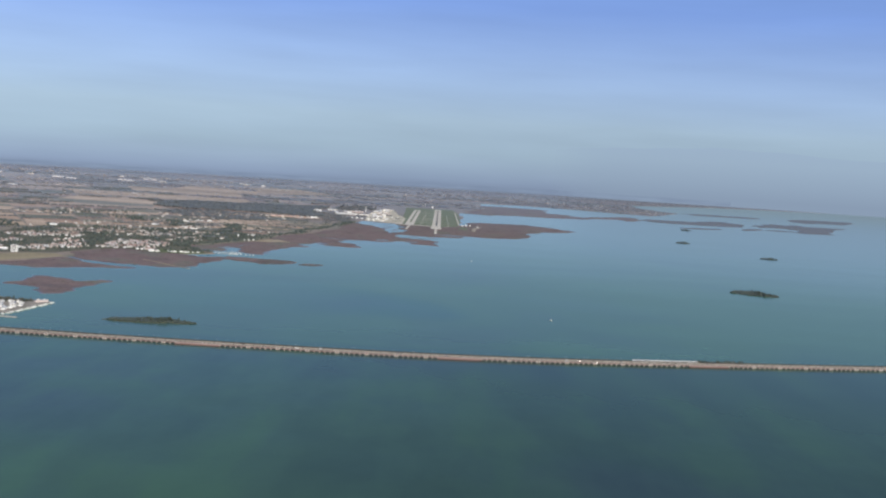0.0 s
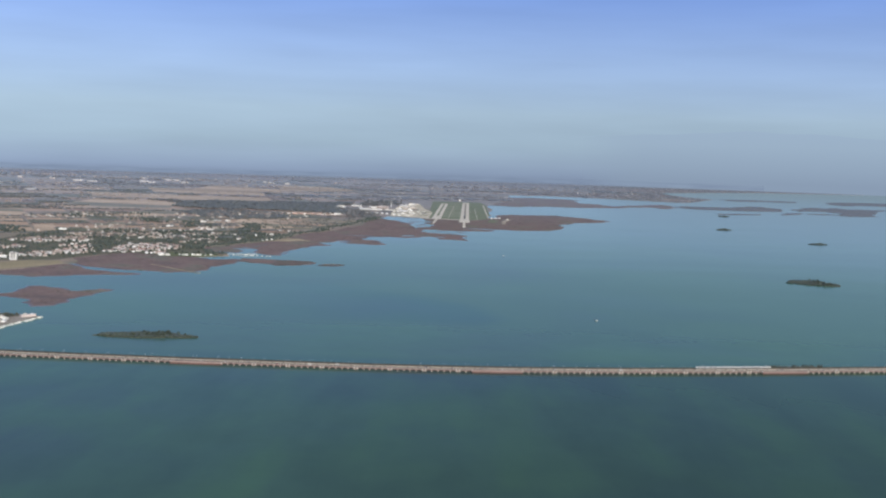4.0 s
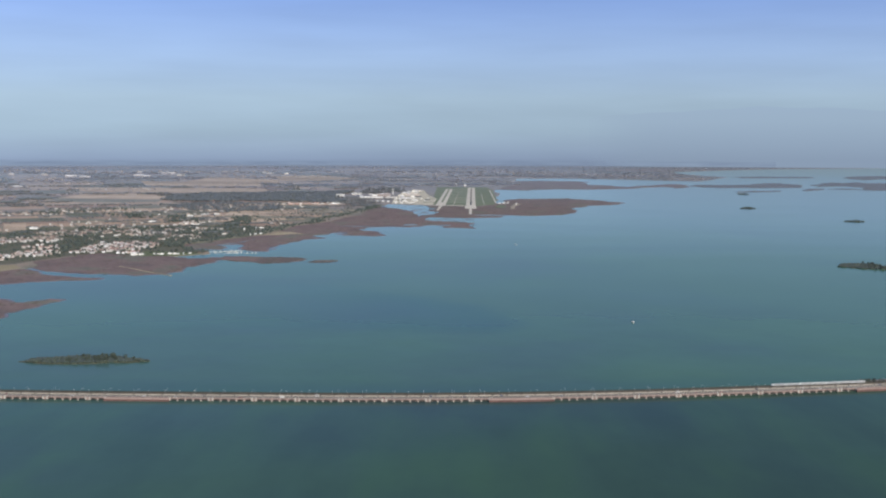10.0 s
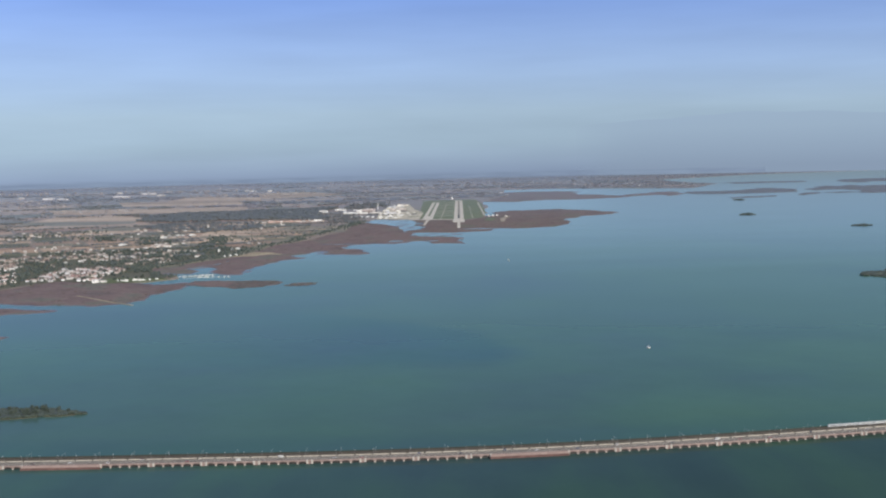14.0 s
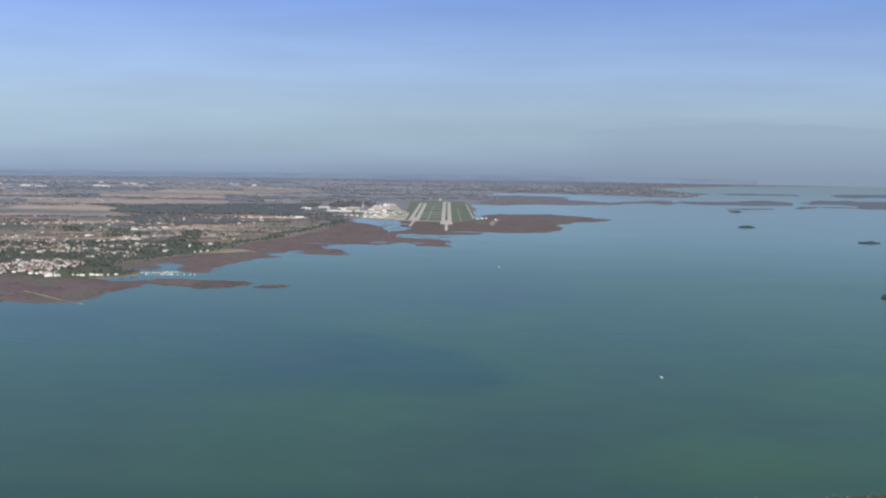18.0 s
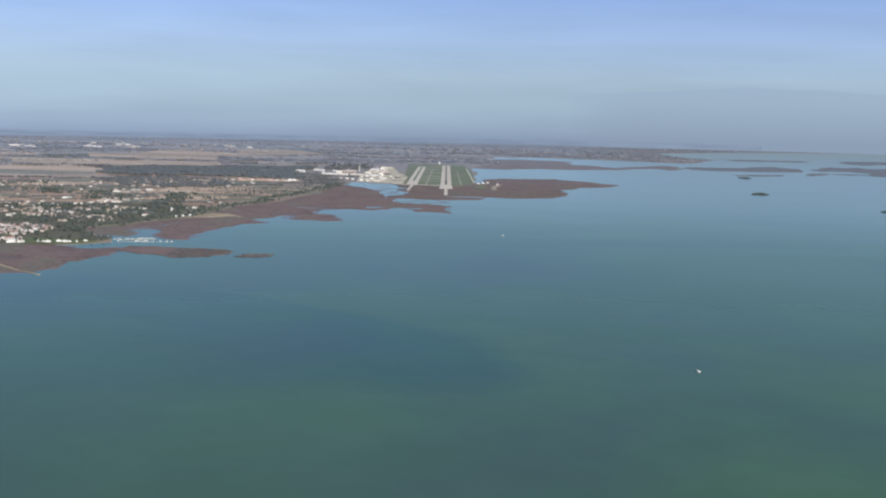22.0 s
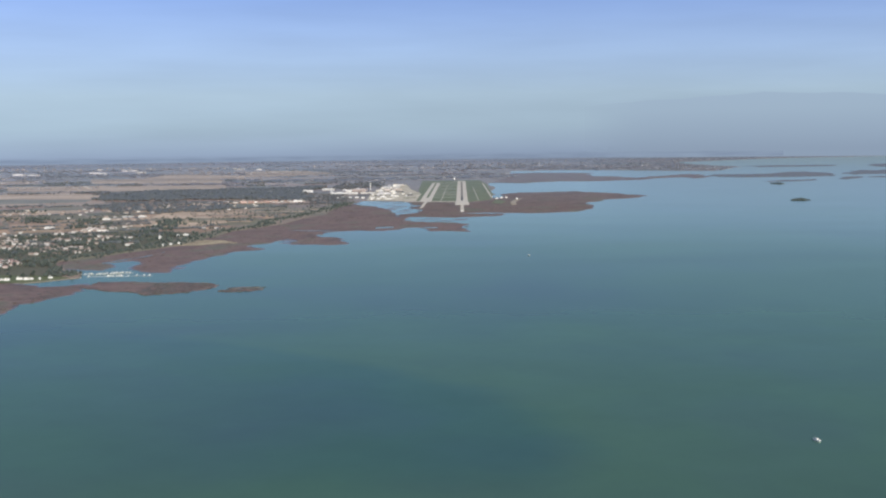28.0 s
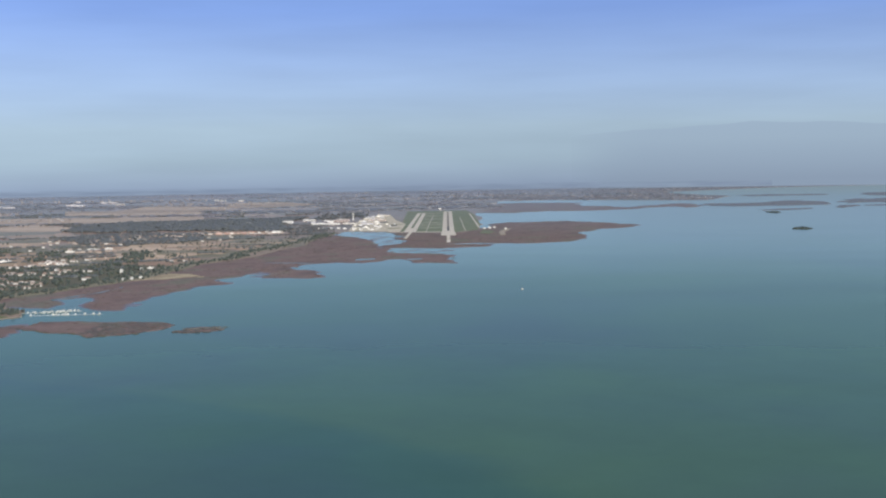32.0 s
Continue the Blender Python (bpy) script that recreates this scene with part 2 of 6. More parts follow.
    basin = math_of("MULTIPLY", basin, span(xyz.outputs["X"], -120.0, -10.0, 0.35, 1.0))
    colour = blend(t, colour, blend(t, (1.0, 1.0, 1.0), (0.74, 0.86, 1.03), basin), 1.0, "MULTIPLY")
    p = t.nodes.new("ShaderNodeBsdfPrincipled")
    t.links.new(colour, p.inputs["Base Color"])
    p.inputs["Roughness"].default_value, p.inputs["Specular IOR Level"].default_value = 0.9, 0.0
    o = t.nodes.new("ShaderNodeOutputMaterial")
    # wind lanes: long calm and ruffled streaks
    lanes, spread = t.nodes.new("ShaderNodeTexNoise"), t.nodes.new("ShaderNodeMapping")
    lanes.inputs["Scale"].default_value, lanes.inputs["Detail"].default_value = 1.0, 5.0
    spread.inputs["Scale"].default_value, spread.inputs["Rotation"].default_value = (0.007, 0.018, 0.02), (0.0, 0.0, 0.12)
    t.links.new(t.nodes.new("ShaderNodeTexCoord").outputs["Object"], spread.inputs["Vector"])
    t.links.new(spread.outputs[0], lanes.inputs["Vector"])
    calm = span(lanes.outputs["Fac"], 0.32, 0.68, 0.975, 1.02)
    near = shine(t, p.outputs[0], 0.86, 8.2, 0.16, (0.88, 1.0, 0.86), patch=calm)
    t.links.new(shine(t, near, 0.78, 0, 0.16, (0.86, 0.89, 0.85), (0.898, 0.985), patch=calm), o.inputs[0])
    return m


def painted(name, colours, rough=0.8, metal=0.0, grain=1.5, sheen=0.0, island=False):
    """One of several colours for each object, by its own random number, with dirt."""
    m, t = nodes_of(name)
    n = len(colours)
    if island:
        source = t.nodes.new("ShaderNodeNewGeometry").outputs["Random Per Island"]
    else:
        source = t.nodes.new("ShaderNodeObjectInfo").outputs["Random"]
    r = ramp(t, source, [(i / n, c) for i, c in enumerate(colours)])
    r.color_ramp.interpolation = "CONSTANT"
    dirt = mapped(t, grain, 5.0, 0.65)
    d = ramp(t, dirt.outputs["Fac"], [(0.3, (0.78, 0.76, 0.73)), (0.65, (1.05, 1.05, 1.05))]).outputs[0]
    p = t.nodes.new("ShaderNodeBsdfPrincipled")
    t.links.new(blend(t, r.outputs[0], d, 1.0, "MULTIPLY"), p.inputs["Base Color"])
    p.inputs["Roughness"].default_value, p.inputs["Metallic"].default_value = rough, metal
    o = t.nodes.new("ShaderNodeOutputMaterial")
    t.links.new(haze_shine(t, p.outputs[0], sheen) if sheen else p.outputs[0], o.inputs[0])
    return m


def leafy(name, dark, mid, light, sheen=0.0, band=(0.15, 0.95)):
    """Foliage: a tone for each clump, grain, and a gloss painted on as haze."""
    m, t = nodes_of(name)
    g = t.nodes.new("ShaderNodeNewGeometry")
    colour = ramp(t, g.outputs["Random Per Island"], [(0.0, dark), (0.55, mid), (1.0, light)]).outputs[0]
    n = mapped(t, 2.0, 5.0, 0.7)
    colour = blend(t, colour, ramp(t, n.outputs["Fac"], [(0.3, (0.6, 0.62, 0.6)), (0.7, (1.3, 1.3, 1.25))]).outputs[0], 1.0, "MULTIPLY")
    p = t.nodes.new("ShaderNodeBsdfPrincipled")
    t.links.new(colour, p.inputs["Base Color"])
    p.inputs["Roughness"].default_value = 0.9
    o = t.nodes.new("ShaderNodeOutputMaterial")
    t.links.new(shine(t, p.outputs[0], sheen, 0, 0.5, (0.72, 0.74, 0.80), band) if sheen else p.outputs[0], o.inputs[0])
    return m


def marsh_material(name, tone):
    """Red-brown glasswort and sea lavender with olive swards, grey bare mud and dark wet hollows."""
    m, t = nodes_of(name)
    broad, mid, grain = mapped(t, 0.035, 5.0, 0.6), mapped(t, 0.22, 5.0, 0.65), mapped(t, 1.1, 6.0, 0.7)
    colour = ramp(t, broad.outputs["Fac"], [(0.32, (0.118, 0.088, 0.080)), (0.44, (0.168, 0.108, 0.094)), (0.54, (0.190, 0.124, 0.106)), (0.62, (0.158, 0.136, 0.102)), (0.72, (0.128, 0.126, 0.088))]).outputs[0]
    colour = blend(t, colour, tone, 1.0, "MULTIPLY")
    colour = blend(t, colour, ramp(t, mid.outputs["Fac"], [(0.30, (0.62, 0.62, 0.66)), (0.48, (1.0, 1.0, 1.0)), (0.66, (1.12, 1.14, 1.16))]).outputs[0], 1.0, "MULTIPLY")
    colour = blend(t, colour, ramp(t, grain.outputs["Fac"], [(0.3, (0.75, 0.75, 0.75)), (0.7, (1.25, 1.25, 1.25))]).outputs[0], 1.0, "MULTIPLY")
    p = t.nodes.new("ShaderNodeBsdfPrincipled")
    t.links.new(colour, p.inputs["Base Color"])
    p.inputs["Roughness"].default_value = 0.85
    o = t.nodes.new("ShaderNodeOutputMaterial")
    # gloss painted over the marsh as haze at grazing views
    t.links.new(shine(t, p.outputs[0], 0.5, 0, 0.12, (0.70, 0.66, 0.68), (0.942, 0.99)), o.inputs[0])
    return m


WATER = water_material()
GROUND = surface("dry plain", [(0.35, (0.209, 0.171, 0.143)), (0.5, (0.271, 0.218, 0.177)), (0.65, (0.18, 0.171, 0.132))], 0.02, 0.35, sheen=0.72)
MARSH = marsh_material("salt marsh", (0.97, 1.05, 1.12))
SEDGE = marsh_material("grey-olive sedge marsh", (0.90, 0.98, 0.98))
# copy of the marsh greyed to paint haze onto the far islands
HAZED_MARSH = surface("haze-greyed marsh", [(0.35, (0.070, 0.072, 0.072)), (0.52, (0.095, 0.092, 0.090)), (0.66, (0.125, 0.105, 0.100))], 0.03, 0.3, sheen=0.72)
MUD = surface("wet tidal mud", [(0.35, (0.120, 0.098, 0.088)), (0.55, (0.160, 0.130, 0.115)), (0.7, (0.100, 0.092, 0.078))], 0.15, 0.9, rough=0.5, sheen=0.4, band=(0.75, 0.97))
SAND = surface("pale sand track", [(0.35, (0.30, 0.25, 0.18)), (0.65, (0.40, 0.34, 0.26))], 0.1, 0.8, sheen=0.5)
GRASS = surface("airfield grass", [(0.35, (0.119, 0.152, 0.077)), (0.55, (0.146, 0.173, 0.0902)), (0.7, (0.187, 0.177, 0.108))], 0.05, 0.6, sheen=0.28)
CONCRETE = surface("runway concrete", [(0.35, (0.54, 0.49, 0.41)), (0.65, (0.66, 0.61, 0.52))], 0.08, 0.9, sheen=0.3)
ASPHALT = surface("asphalt", [(0.35, (0.050, 0.050, 0.052)), (0.65, (0.075, 0.073, 0.072))], 0.15, 1.2, sheen=0.4)
ROAD = surface("bridge road", [(0.35, (0.150, 0.138, 0.122)), (0.65, (0.200, 0.182, 0.160))], 0.2, 1.0)
BALLAST = surface("overgrown track ballast", [(0.35, (0.026, 0.034, 0.024)), (0.65, (0.048, 0.052, 0.038))], 0.3, 2.0)
TIDE_BRICK = surface("wet tide-line brick", [(0.35, (0.085, 0.045, 0.040)), (0.65, (0.135, 0.075, 0.065))], 0.5, 2.0)
# shade inside the arches, put into a near-black colour
ARCH_SHADE = surface("near-black arch shade", [(0.35, (0.016, 0.015, 0.014)), (0.65, (0.030, 0.026, 0.023))], 0.5, 2.0, rough=0.6)
ISLE_TURF = surface("rank islet turf", [(0.35, (0.050, 0.055, 0.034)), (0.65, (0.085, 0.080, 0.052))], 0.3, 1.2)
BRICK = surface("old brick", [(0.35, (0.255, 0.185, 0.165)), (0.65, (0.320, 0.242, 0.218))], 0.4, 2.0, vary=0.12)
STONE = surface("pale stone", [(0.35, (0.40, 0.365, 0.325)), (0.65, (0.52, 0.48, 0.43))], 0.5, 2.0, vary=0.1)
FIELD_TONES = [(0.424, 0.304, 0.22), (0.296, 0.211, 0.161), (0.217, 0.194, 0.134), (0.464, 0.353, 0.263), (0.138, 0.145, 0.0944), (0.316, 0.221, 0.172), (0.356, 0.27, 0.191), (0.178, 0.171, 0.118)]
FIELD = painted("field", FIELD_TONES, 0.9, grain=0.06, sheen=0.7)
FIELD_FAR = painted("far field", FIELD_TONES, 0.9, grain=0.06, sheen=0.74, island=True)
# plaster colours dimmed and greyed to paint in distance haze
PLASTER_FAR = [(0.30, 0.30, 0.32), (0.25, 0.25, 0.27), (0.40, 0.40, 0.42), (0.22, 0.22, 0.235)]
WALLS_FAR = painted("haze-greyed plaster", PLASTER_FAR, grain=0.3, island=True)
WALLS = painted("plaster", [(0.78, 0.785, 0.792), (0.54, 0.5, 0.46), (0.82, 0.836, 0.84), (0.46, 0.398, 0.364), (0.62, 0.602, 0.578), (0.72, 0.724, 0.738), (0.52, 0.449, 0.428)], grain=1.2)
ROOFS = painted("clay roof", [(0.342, 0.194, 0.174), (0.399, 0.316, 0.291), (0.275, 0.163, 0.151), (0.494, 0.439, 0.414), (0.19, 0.173, 0.185), (0.351, 0.219, 0.202), (0.608, 0.612, 0.627), (0.228, 0.153, 0.146)], grain=2.0)
WHITE = painted("white paint", [(0.80, 0.80, 0.78), (0.74, 0.74, 0.72)], 0.5)
SHEET = painted("metal roof", [(0.58, 0.59, 0.60), (0.42, 0.43, 0.45), (0.66, 0.63, 0.58), (0.34, 0.35, 0.38), (0.50, 0.44, 0.38)], 0.55, grain=0.5)
SHEET_FAR = painted("grey-blue sheet", [(0.44, 0.45, 0.48), (0.60, 0.61, 0.65), (0.46, 0.46, 0.47)], 0.7, grain=0.2)
RUST = painted("rusty rail", [(0.075, 0.055, 0.045)], 0.7)
GLASS = painted("dark glazing", [(0.03, 0.04, 0.05)], 0.15)
STEEL = painted("grey steel", [(0.32, 0.33, 0.34)], 0.5, 0.4)
RUBBER = painted("tyre rubber", [(0.02, 0.02, 0.02)], 0.8)
CAR = painted("car paint", [(0.75, 0.75, 0.75), (0.05, 0.05, 0.06), (0.40, 0.41, 0.43), (0.70, 0.70, 0.72), (0.30, 0.04, 0.03), (0.06, 0.10, 0.22)], 0.3)
BARK = surface("bark", [(0.35, (0.08, 0.06, 0.045)), (0.65, (0.13, 0.10, 0.075))], 1.0, 6.0)
LEAF = leafy("foliage", (0.038, 0.051, 0.0473), (0.054, 0.069, 0.0616), (0.076, 0.09, 0.0748), 0.22)
SCRUB = leafy("islet scrub", (0.030, 0.044, 0.037), (0.042, 0.058, 0.045), (0.056, 0.070, 0.050), 0.16)
# haze painted into the leaf colours: paler and bluer than near trees
WOOD_FAR = leafy("haze-tinted distant trees", (0.082, 0.092, 0.114), (0.094, 0.103, 0.125), (0.106, 0.114, 0.134), 0.5, (-0.2, 0.8))
LEAF_DRY = leafy("autumn foliage", (0.050, 0.048, 0.032), (0.076, 0.070, 0.044), (0.110, 0.096, 0.060))
# leaf colours blued here too, to paint in some haze
WOOD = leafy("haze-tinted far woods", (0.050, 0.060, 0.062), (0.062, 0.072, 0.073), (0.076, 0.084, 0.082), 0.36, (-0.2, 0.9))
LAWN = surface("lawn", [(0.35, (0.090, 0.118, 0.050)), (0.65, (0.130, 0.150, 0.070))], 0.1, 0.6, sheen=0.3)
REEDS = surface("dry reeds", [(0.3, (0.20, 0.160, 0.11)), (0.48, (0.34, 0.285, 0.19)), (0.62, (0.42, 0.36, 0.245))], 0.12, 0.7, sheen=0.3)
# emits painted haze colours by height; fades out towards the west
RIDGE, rt = nodes_of("far bank in glowing haze")
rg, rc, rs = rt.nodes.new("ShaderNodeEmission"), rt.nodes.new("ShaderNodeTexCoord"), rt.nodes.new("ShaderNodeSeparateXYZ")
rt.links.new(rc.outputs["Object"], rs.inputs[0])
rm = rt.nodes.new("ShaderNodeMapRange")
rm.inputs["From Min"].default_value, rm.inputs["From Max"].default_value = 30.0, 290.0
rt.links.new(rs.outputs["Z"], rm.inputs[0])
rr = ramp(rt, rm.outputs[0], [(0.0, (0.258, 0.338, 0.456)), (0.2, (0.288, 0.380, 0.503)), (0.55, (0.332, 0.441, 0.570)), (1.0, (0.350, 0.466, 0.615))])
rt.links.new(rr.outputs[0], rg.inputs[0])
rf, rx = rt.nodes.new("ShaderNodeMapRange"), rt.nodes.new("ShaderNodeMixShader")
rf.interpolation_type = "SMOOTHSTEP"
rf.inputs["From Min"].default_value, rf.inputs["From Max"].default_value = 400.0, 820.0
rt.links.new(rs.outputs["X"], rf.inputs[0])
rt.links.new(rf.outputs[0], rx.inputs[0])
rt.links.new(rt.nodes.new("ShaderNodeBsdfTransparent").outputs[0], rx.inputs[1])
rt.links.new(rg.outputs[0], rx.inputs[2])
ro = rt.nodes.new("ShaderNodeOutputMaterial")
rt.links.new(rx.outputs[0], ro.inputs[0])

# the far edge of the plain: grey-blue streaks and haze painted into a glowing sheet
PLAIN_HAZE, rt = nodes_of("painted far-plain haze")
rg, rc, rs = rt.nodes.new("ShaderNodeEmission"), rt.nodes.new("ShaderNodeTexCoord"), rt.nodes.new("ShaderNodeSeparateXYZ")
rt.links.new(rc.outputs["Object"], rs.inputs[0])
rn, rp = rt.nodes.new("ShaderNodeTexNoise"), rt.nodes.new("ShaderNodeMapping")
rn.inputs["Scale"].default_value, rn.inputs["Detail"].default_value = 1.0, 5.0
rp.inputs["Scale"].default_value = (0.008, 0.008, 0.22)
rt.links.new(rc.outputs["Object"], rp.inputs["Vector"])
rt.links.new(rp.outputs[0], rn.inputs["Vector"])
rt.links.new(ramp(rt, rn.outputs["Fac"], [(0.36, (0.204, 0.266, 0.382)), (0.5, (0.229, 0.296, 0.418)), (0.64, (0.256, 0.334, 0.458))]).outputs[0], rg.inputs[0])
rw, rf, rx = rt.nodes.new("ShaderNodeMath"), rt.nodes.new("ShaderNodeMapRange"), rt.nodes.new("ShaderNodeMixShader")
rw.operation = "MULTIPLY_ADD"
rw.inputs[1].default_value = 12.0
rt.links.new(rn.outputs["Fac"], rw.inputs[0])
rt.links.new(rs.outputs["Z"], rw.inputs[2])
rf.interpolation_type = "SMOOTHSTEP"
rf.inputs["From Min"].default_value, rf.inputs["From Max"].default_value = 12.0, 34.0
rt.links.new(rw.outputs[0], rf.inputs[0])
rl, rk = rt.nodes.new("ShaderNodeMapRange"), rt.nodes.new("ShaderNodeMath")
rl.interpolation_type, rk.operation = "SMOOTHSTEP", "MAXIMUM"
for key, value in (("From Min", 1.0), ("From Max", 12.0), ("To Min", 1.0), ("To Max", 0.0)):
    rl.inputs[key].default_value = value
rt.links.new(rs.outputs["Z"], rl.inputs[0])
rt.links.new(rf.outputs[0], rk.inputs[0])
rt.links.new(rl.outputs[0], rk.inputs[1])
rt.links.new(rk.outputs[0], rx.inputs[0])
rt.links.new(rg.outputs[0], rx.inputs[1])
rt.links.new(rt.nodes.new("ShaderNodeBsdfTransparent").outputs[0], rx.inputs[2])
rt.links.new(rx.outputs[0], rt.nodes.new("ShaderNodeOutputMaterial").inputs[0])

# ---- mesh building, in true metres ----
ICO = bmesh.new()
bmesh.ops.create_icosphere(ICO, subdivisions=1, radius=1.0)
ICO_V, ICO_F = [v.co.copy() for v in ICO.verts], [[v.index for v in f.verts] for f in ICO.faces]
ICO.free()


class Geo:
    """Gathers faces in true metres; mesh() scales them."""

    def __init__(self):
        self.v, self.f = [], []

    def add(self, verts, faces):
        n = len(self.v)
        self.v += [tuple(v) for v in verts]
        self.f += [[n + i for i in f] for f in faces]
        return self

    def box(self, x, y, z, sx, sy, sz, turn=0.0, taper=1.0):
        c, s = math.cos(turn), math.sin(turn)
        verts = []
        for k, q in ((0, 1.0), (1, taper)):
            for i, j in ((-1, -1), (1, -1), (1, 1), (-1, 1)):
                a, b = i * sx / 2 * q, j * sy / 2 * q
                verts.append((x + a * c - b * s, y + a * s + b * c, z + k * sz))
        return self.add(verts, [[3, 2, 1, 0], [4, 5, 6, 7], [0, 1, 5, 4], [1, 2, 6, 5], [2, 3, 7, 6], [3, 0, 4, 7]])

    def gable(self, x, y, z, sx, sy, h, over=0.5, hip=0.0, thick=0.25):
        a, b = sx / 2 + over, sy / 2 + over
        r = a - hip * b
        verts = [(x - a, y - b, z), (x + a, y - b, z), (x + a, y + b, z), (x - a, y + b, z), (x - r, y, z + h), (x + r, y, z + h)]
        verts += [(vx, vy, vz - thick) for vx, vy, vz in verts[:4]]
        return self.add(verts, [[0, 1, 5, 4], [2, 3, 4, 5], [1, 2, 5], [3, 0, 4], [6, 7, 1, 0], [7, 8, 2, 1], [8, 9, 3, 2], [9, 6, 0, 3], [9, 8, 7, 6]])

    def prism(self, poly, z0, z1):
        n = len(poly)
        tops = mathutils_fill(poly)
        verts = [(x, y, z1) for x, y in poly] + [(x, y, z0) for x, y in poly]
        area = sum(poly[i - 1][0] * poly[i][1] - poly[i][0] * poly[i - 1][1] for i in range(n))
        faces = []
        for a, b, c in tops:
            (ax, ay), (bx, by), (cx, cy) = poly[a], poly[b], poly[c]
            up = (bx - ax) * (cy - ay) - (by - ay) * (cx - ax) > 0
            faces.append([a, b, c] if up else [a, c, b])
        for i in range(n):
            j = (i + 1) % n
            faces.append([i, i + n, j + n, j] if area > 0 else [j, j + n, i + n, i])
        return self.add(verts, faces)

    def lump(self, x, y, z, rx, ry, rz, rng, jitter=0.28):
        verts = [(x + v.x * rx * (1 + rng.uniform(-jitter, jitter)), y + v.y * ry * (1 + rng.uniform(-jitter, jitter)),
                  z + v.z * rz * (1 + rng.uniform(-jitter, jitter))) for v in ICO_V]
        return self.add(verts, ICO_F)

    def tube(self, x, y, z0, z1, r0, r1, n=6, lean=(0.0, 0.0)):
        verts = []
        for z, r, k in ((z0, r0, 0), (z1, r1, 1)):
            verts += [(x + k * lean[0] + r * math.cos(2 * math.pi * i / n), y + k * lean[1] + r * math.sin(2 * math.pi * i / n), z) for i in range(n)]
        return self.add(verts, [[i, (i + 1) % n, n + (i + 1) % n, n + i] for i in range(n)] + [list(range(n, 2 * n)), list(range(n - 1, -1, -1))])

    def mesh(self, name, material):
        me = bpy.data.meshes.new(name)
        me.from_pydata([(x * S, y * S, z * S) for x, y, z in self.v], [], self.f)
        me.materials.append(material)
        me.update()
        return me


def mathutils_fill(poly):
    from mathutils.geometry import tessellate_polygon
    return tessellate_polygon([[Vector((x, y, 0)) for x, y in poly]])


def at(x, y, z=0.0, turn=0.0):
    return pose(x * S, y * S, z * S, 0, 0, turn)


def empty(name, label, category, group="", kind=""):
    return tagged(new(name), label, category, group, kind)


def part(name, data, material, parent, label=""):
    me = data.mesh(name, material) if isinstance(data, Geo) else data
    ob = new(name, me)
    ob.parent = parent
    return tagged(ob, label) if label else ob


def whole(name, geo, material, label, category, kind="", group=""):
    return tagged(new(name, geo.mesh(name, material)), label, category, group, kind)


def rough_outline(points, seed, depth=3, wander=0.16, open_end=False):
    """A polygon whose edges wander as a tidal shore does."""
    rng = random.Random(seed)
    pts = [tuple(p) for p in points]
    for level in range(depth):
        out = []
        for i, (x0, y0) in enumerate(pts):
            if open_end and i == len(pts) - 1:
                out.append((x0, y0))
                break
            x1, y1 = pts[(i + 1) % len(pts)]
            d = math.hypot(x1 - x0, y1 - y0)
            out.append((x0, y0))
            if d > 12:
                k = rng.uniform(-wander, wander) * min(d, 400)
                out.append(((x0 + x1) / 2 - (y1 - y0) / d * k, (y0 + y1) / 2 + (x1 - x0) / d * k))
        pts = out
    return pts


def inside(x, y, poly):
    hit = False
    for i in range(len(poly)):
        (x0, y0), (x1, y1) = poly[i - 1], poly[i]
        if (y0 > y) != (y1 > y) and x < (x1 - x0) * (y - y0) / (y1 - y0) + x0:
            hit = not hit
    return hit

# ---- water, land and marsh ----
sea = Geo()
rings, spokes = [0, 300, 800, 1600, 2800, 4500, 7000, 10500, 15000, 19500, 24600], 96
for r in rings:
    sea.v += [(r * math.cos(2 * math.pi * i / spokes), -7330 + r * math.sin(2 * math.pi * i / spokes), 0.0) for i in range(spokes)] if r else [(0.0, -7330.0, 0.0)]
sea.f += [[0, 1 + i, 1 + (i + 1) % spokes] for i in range(spokes)]
for k in range(len(rings) - 2):
    a, b = 1 + k * spokes, 1 + (k + 1) * spokes
    sea.f += [[a + i, b + i, b + (i + 1) % spokes, a + (i + 1) % spokes] for i in range(spokes)]
whole("water", sea, WATER, "calm green-blue shallow lagoon water reaching the horizon", "water", "structure")

SHORE = [(-3000, -5400), (-1750, -4750), (-1500, -4600), (-1600, -4250), (-2100, -3900), (-1750, -3480), (-1490, -3310), (-1400, -3150), (-1340, -2990),
         (-1410, -2800), (-1340, -2580), (-1270, -2470), (-1120, -2600), (-1000, -2600), (-905, -2500), (-930, -2400), (-985, -2330), (-1040, -2240), (-1090, -2100), (-1040, -2000),
         (-985, -1850), (-915, -1660), (-860, -1360), (-825, -1120), (-740, -850), (-665, -390), (-600, 270), (-575, 650), (-560, 930), (-530, 1080), (-430, 1050),
         (-310, 950), (-160, 930), (-30, 800), (40, 790), (160, 1080), (200, 1700), (195, 2300), (200, 3480), (260, 4300), (500, 5400), (520, 7300), (1000, 7500),
         (1770, 7050), (2220, 6650), (2520, 6450), (3200, 8200), (2950, 9600), (3000, 11300), (5200, 14000)]
FAR_EDGE = [(24500 * math.sin(radians(a)), -7330 + 24500 * math.cos(radians(a))) for a in range(20, -88, -4)]
MAINLAND = rough_outline(SHORE, 3, 2, 0.10, True) + FAR_EDGE
LAND_Z = 1.2
ground = whole("ground", Geo().prism(MAINLAND, -1.0, LAND_Z), GROUND, "flat dry coastal plain of fields and towns", "ground", "structure")

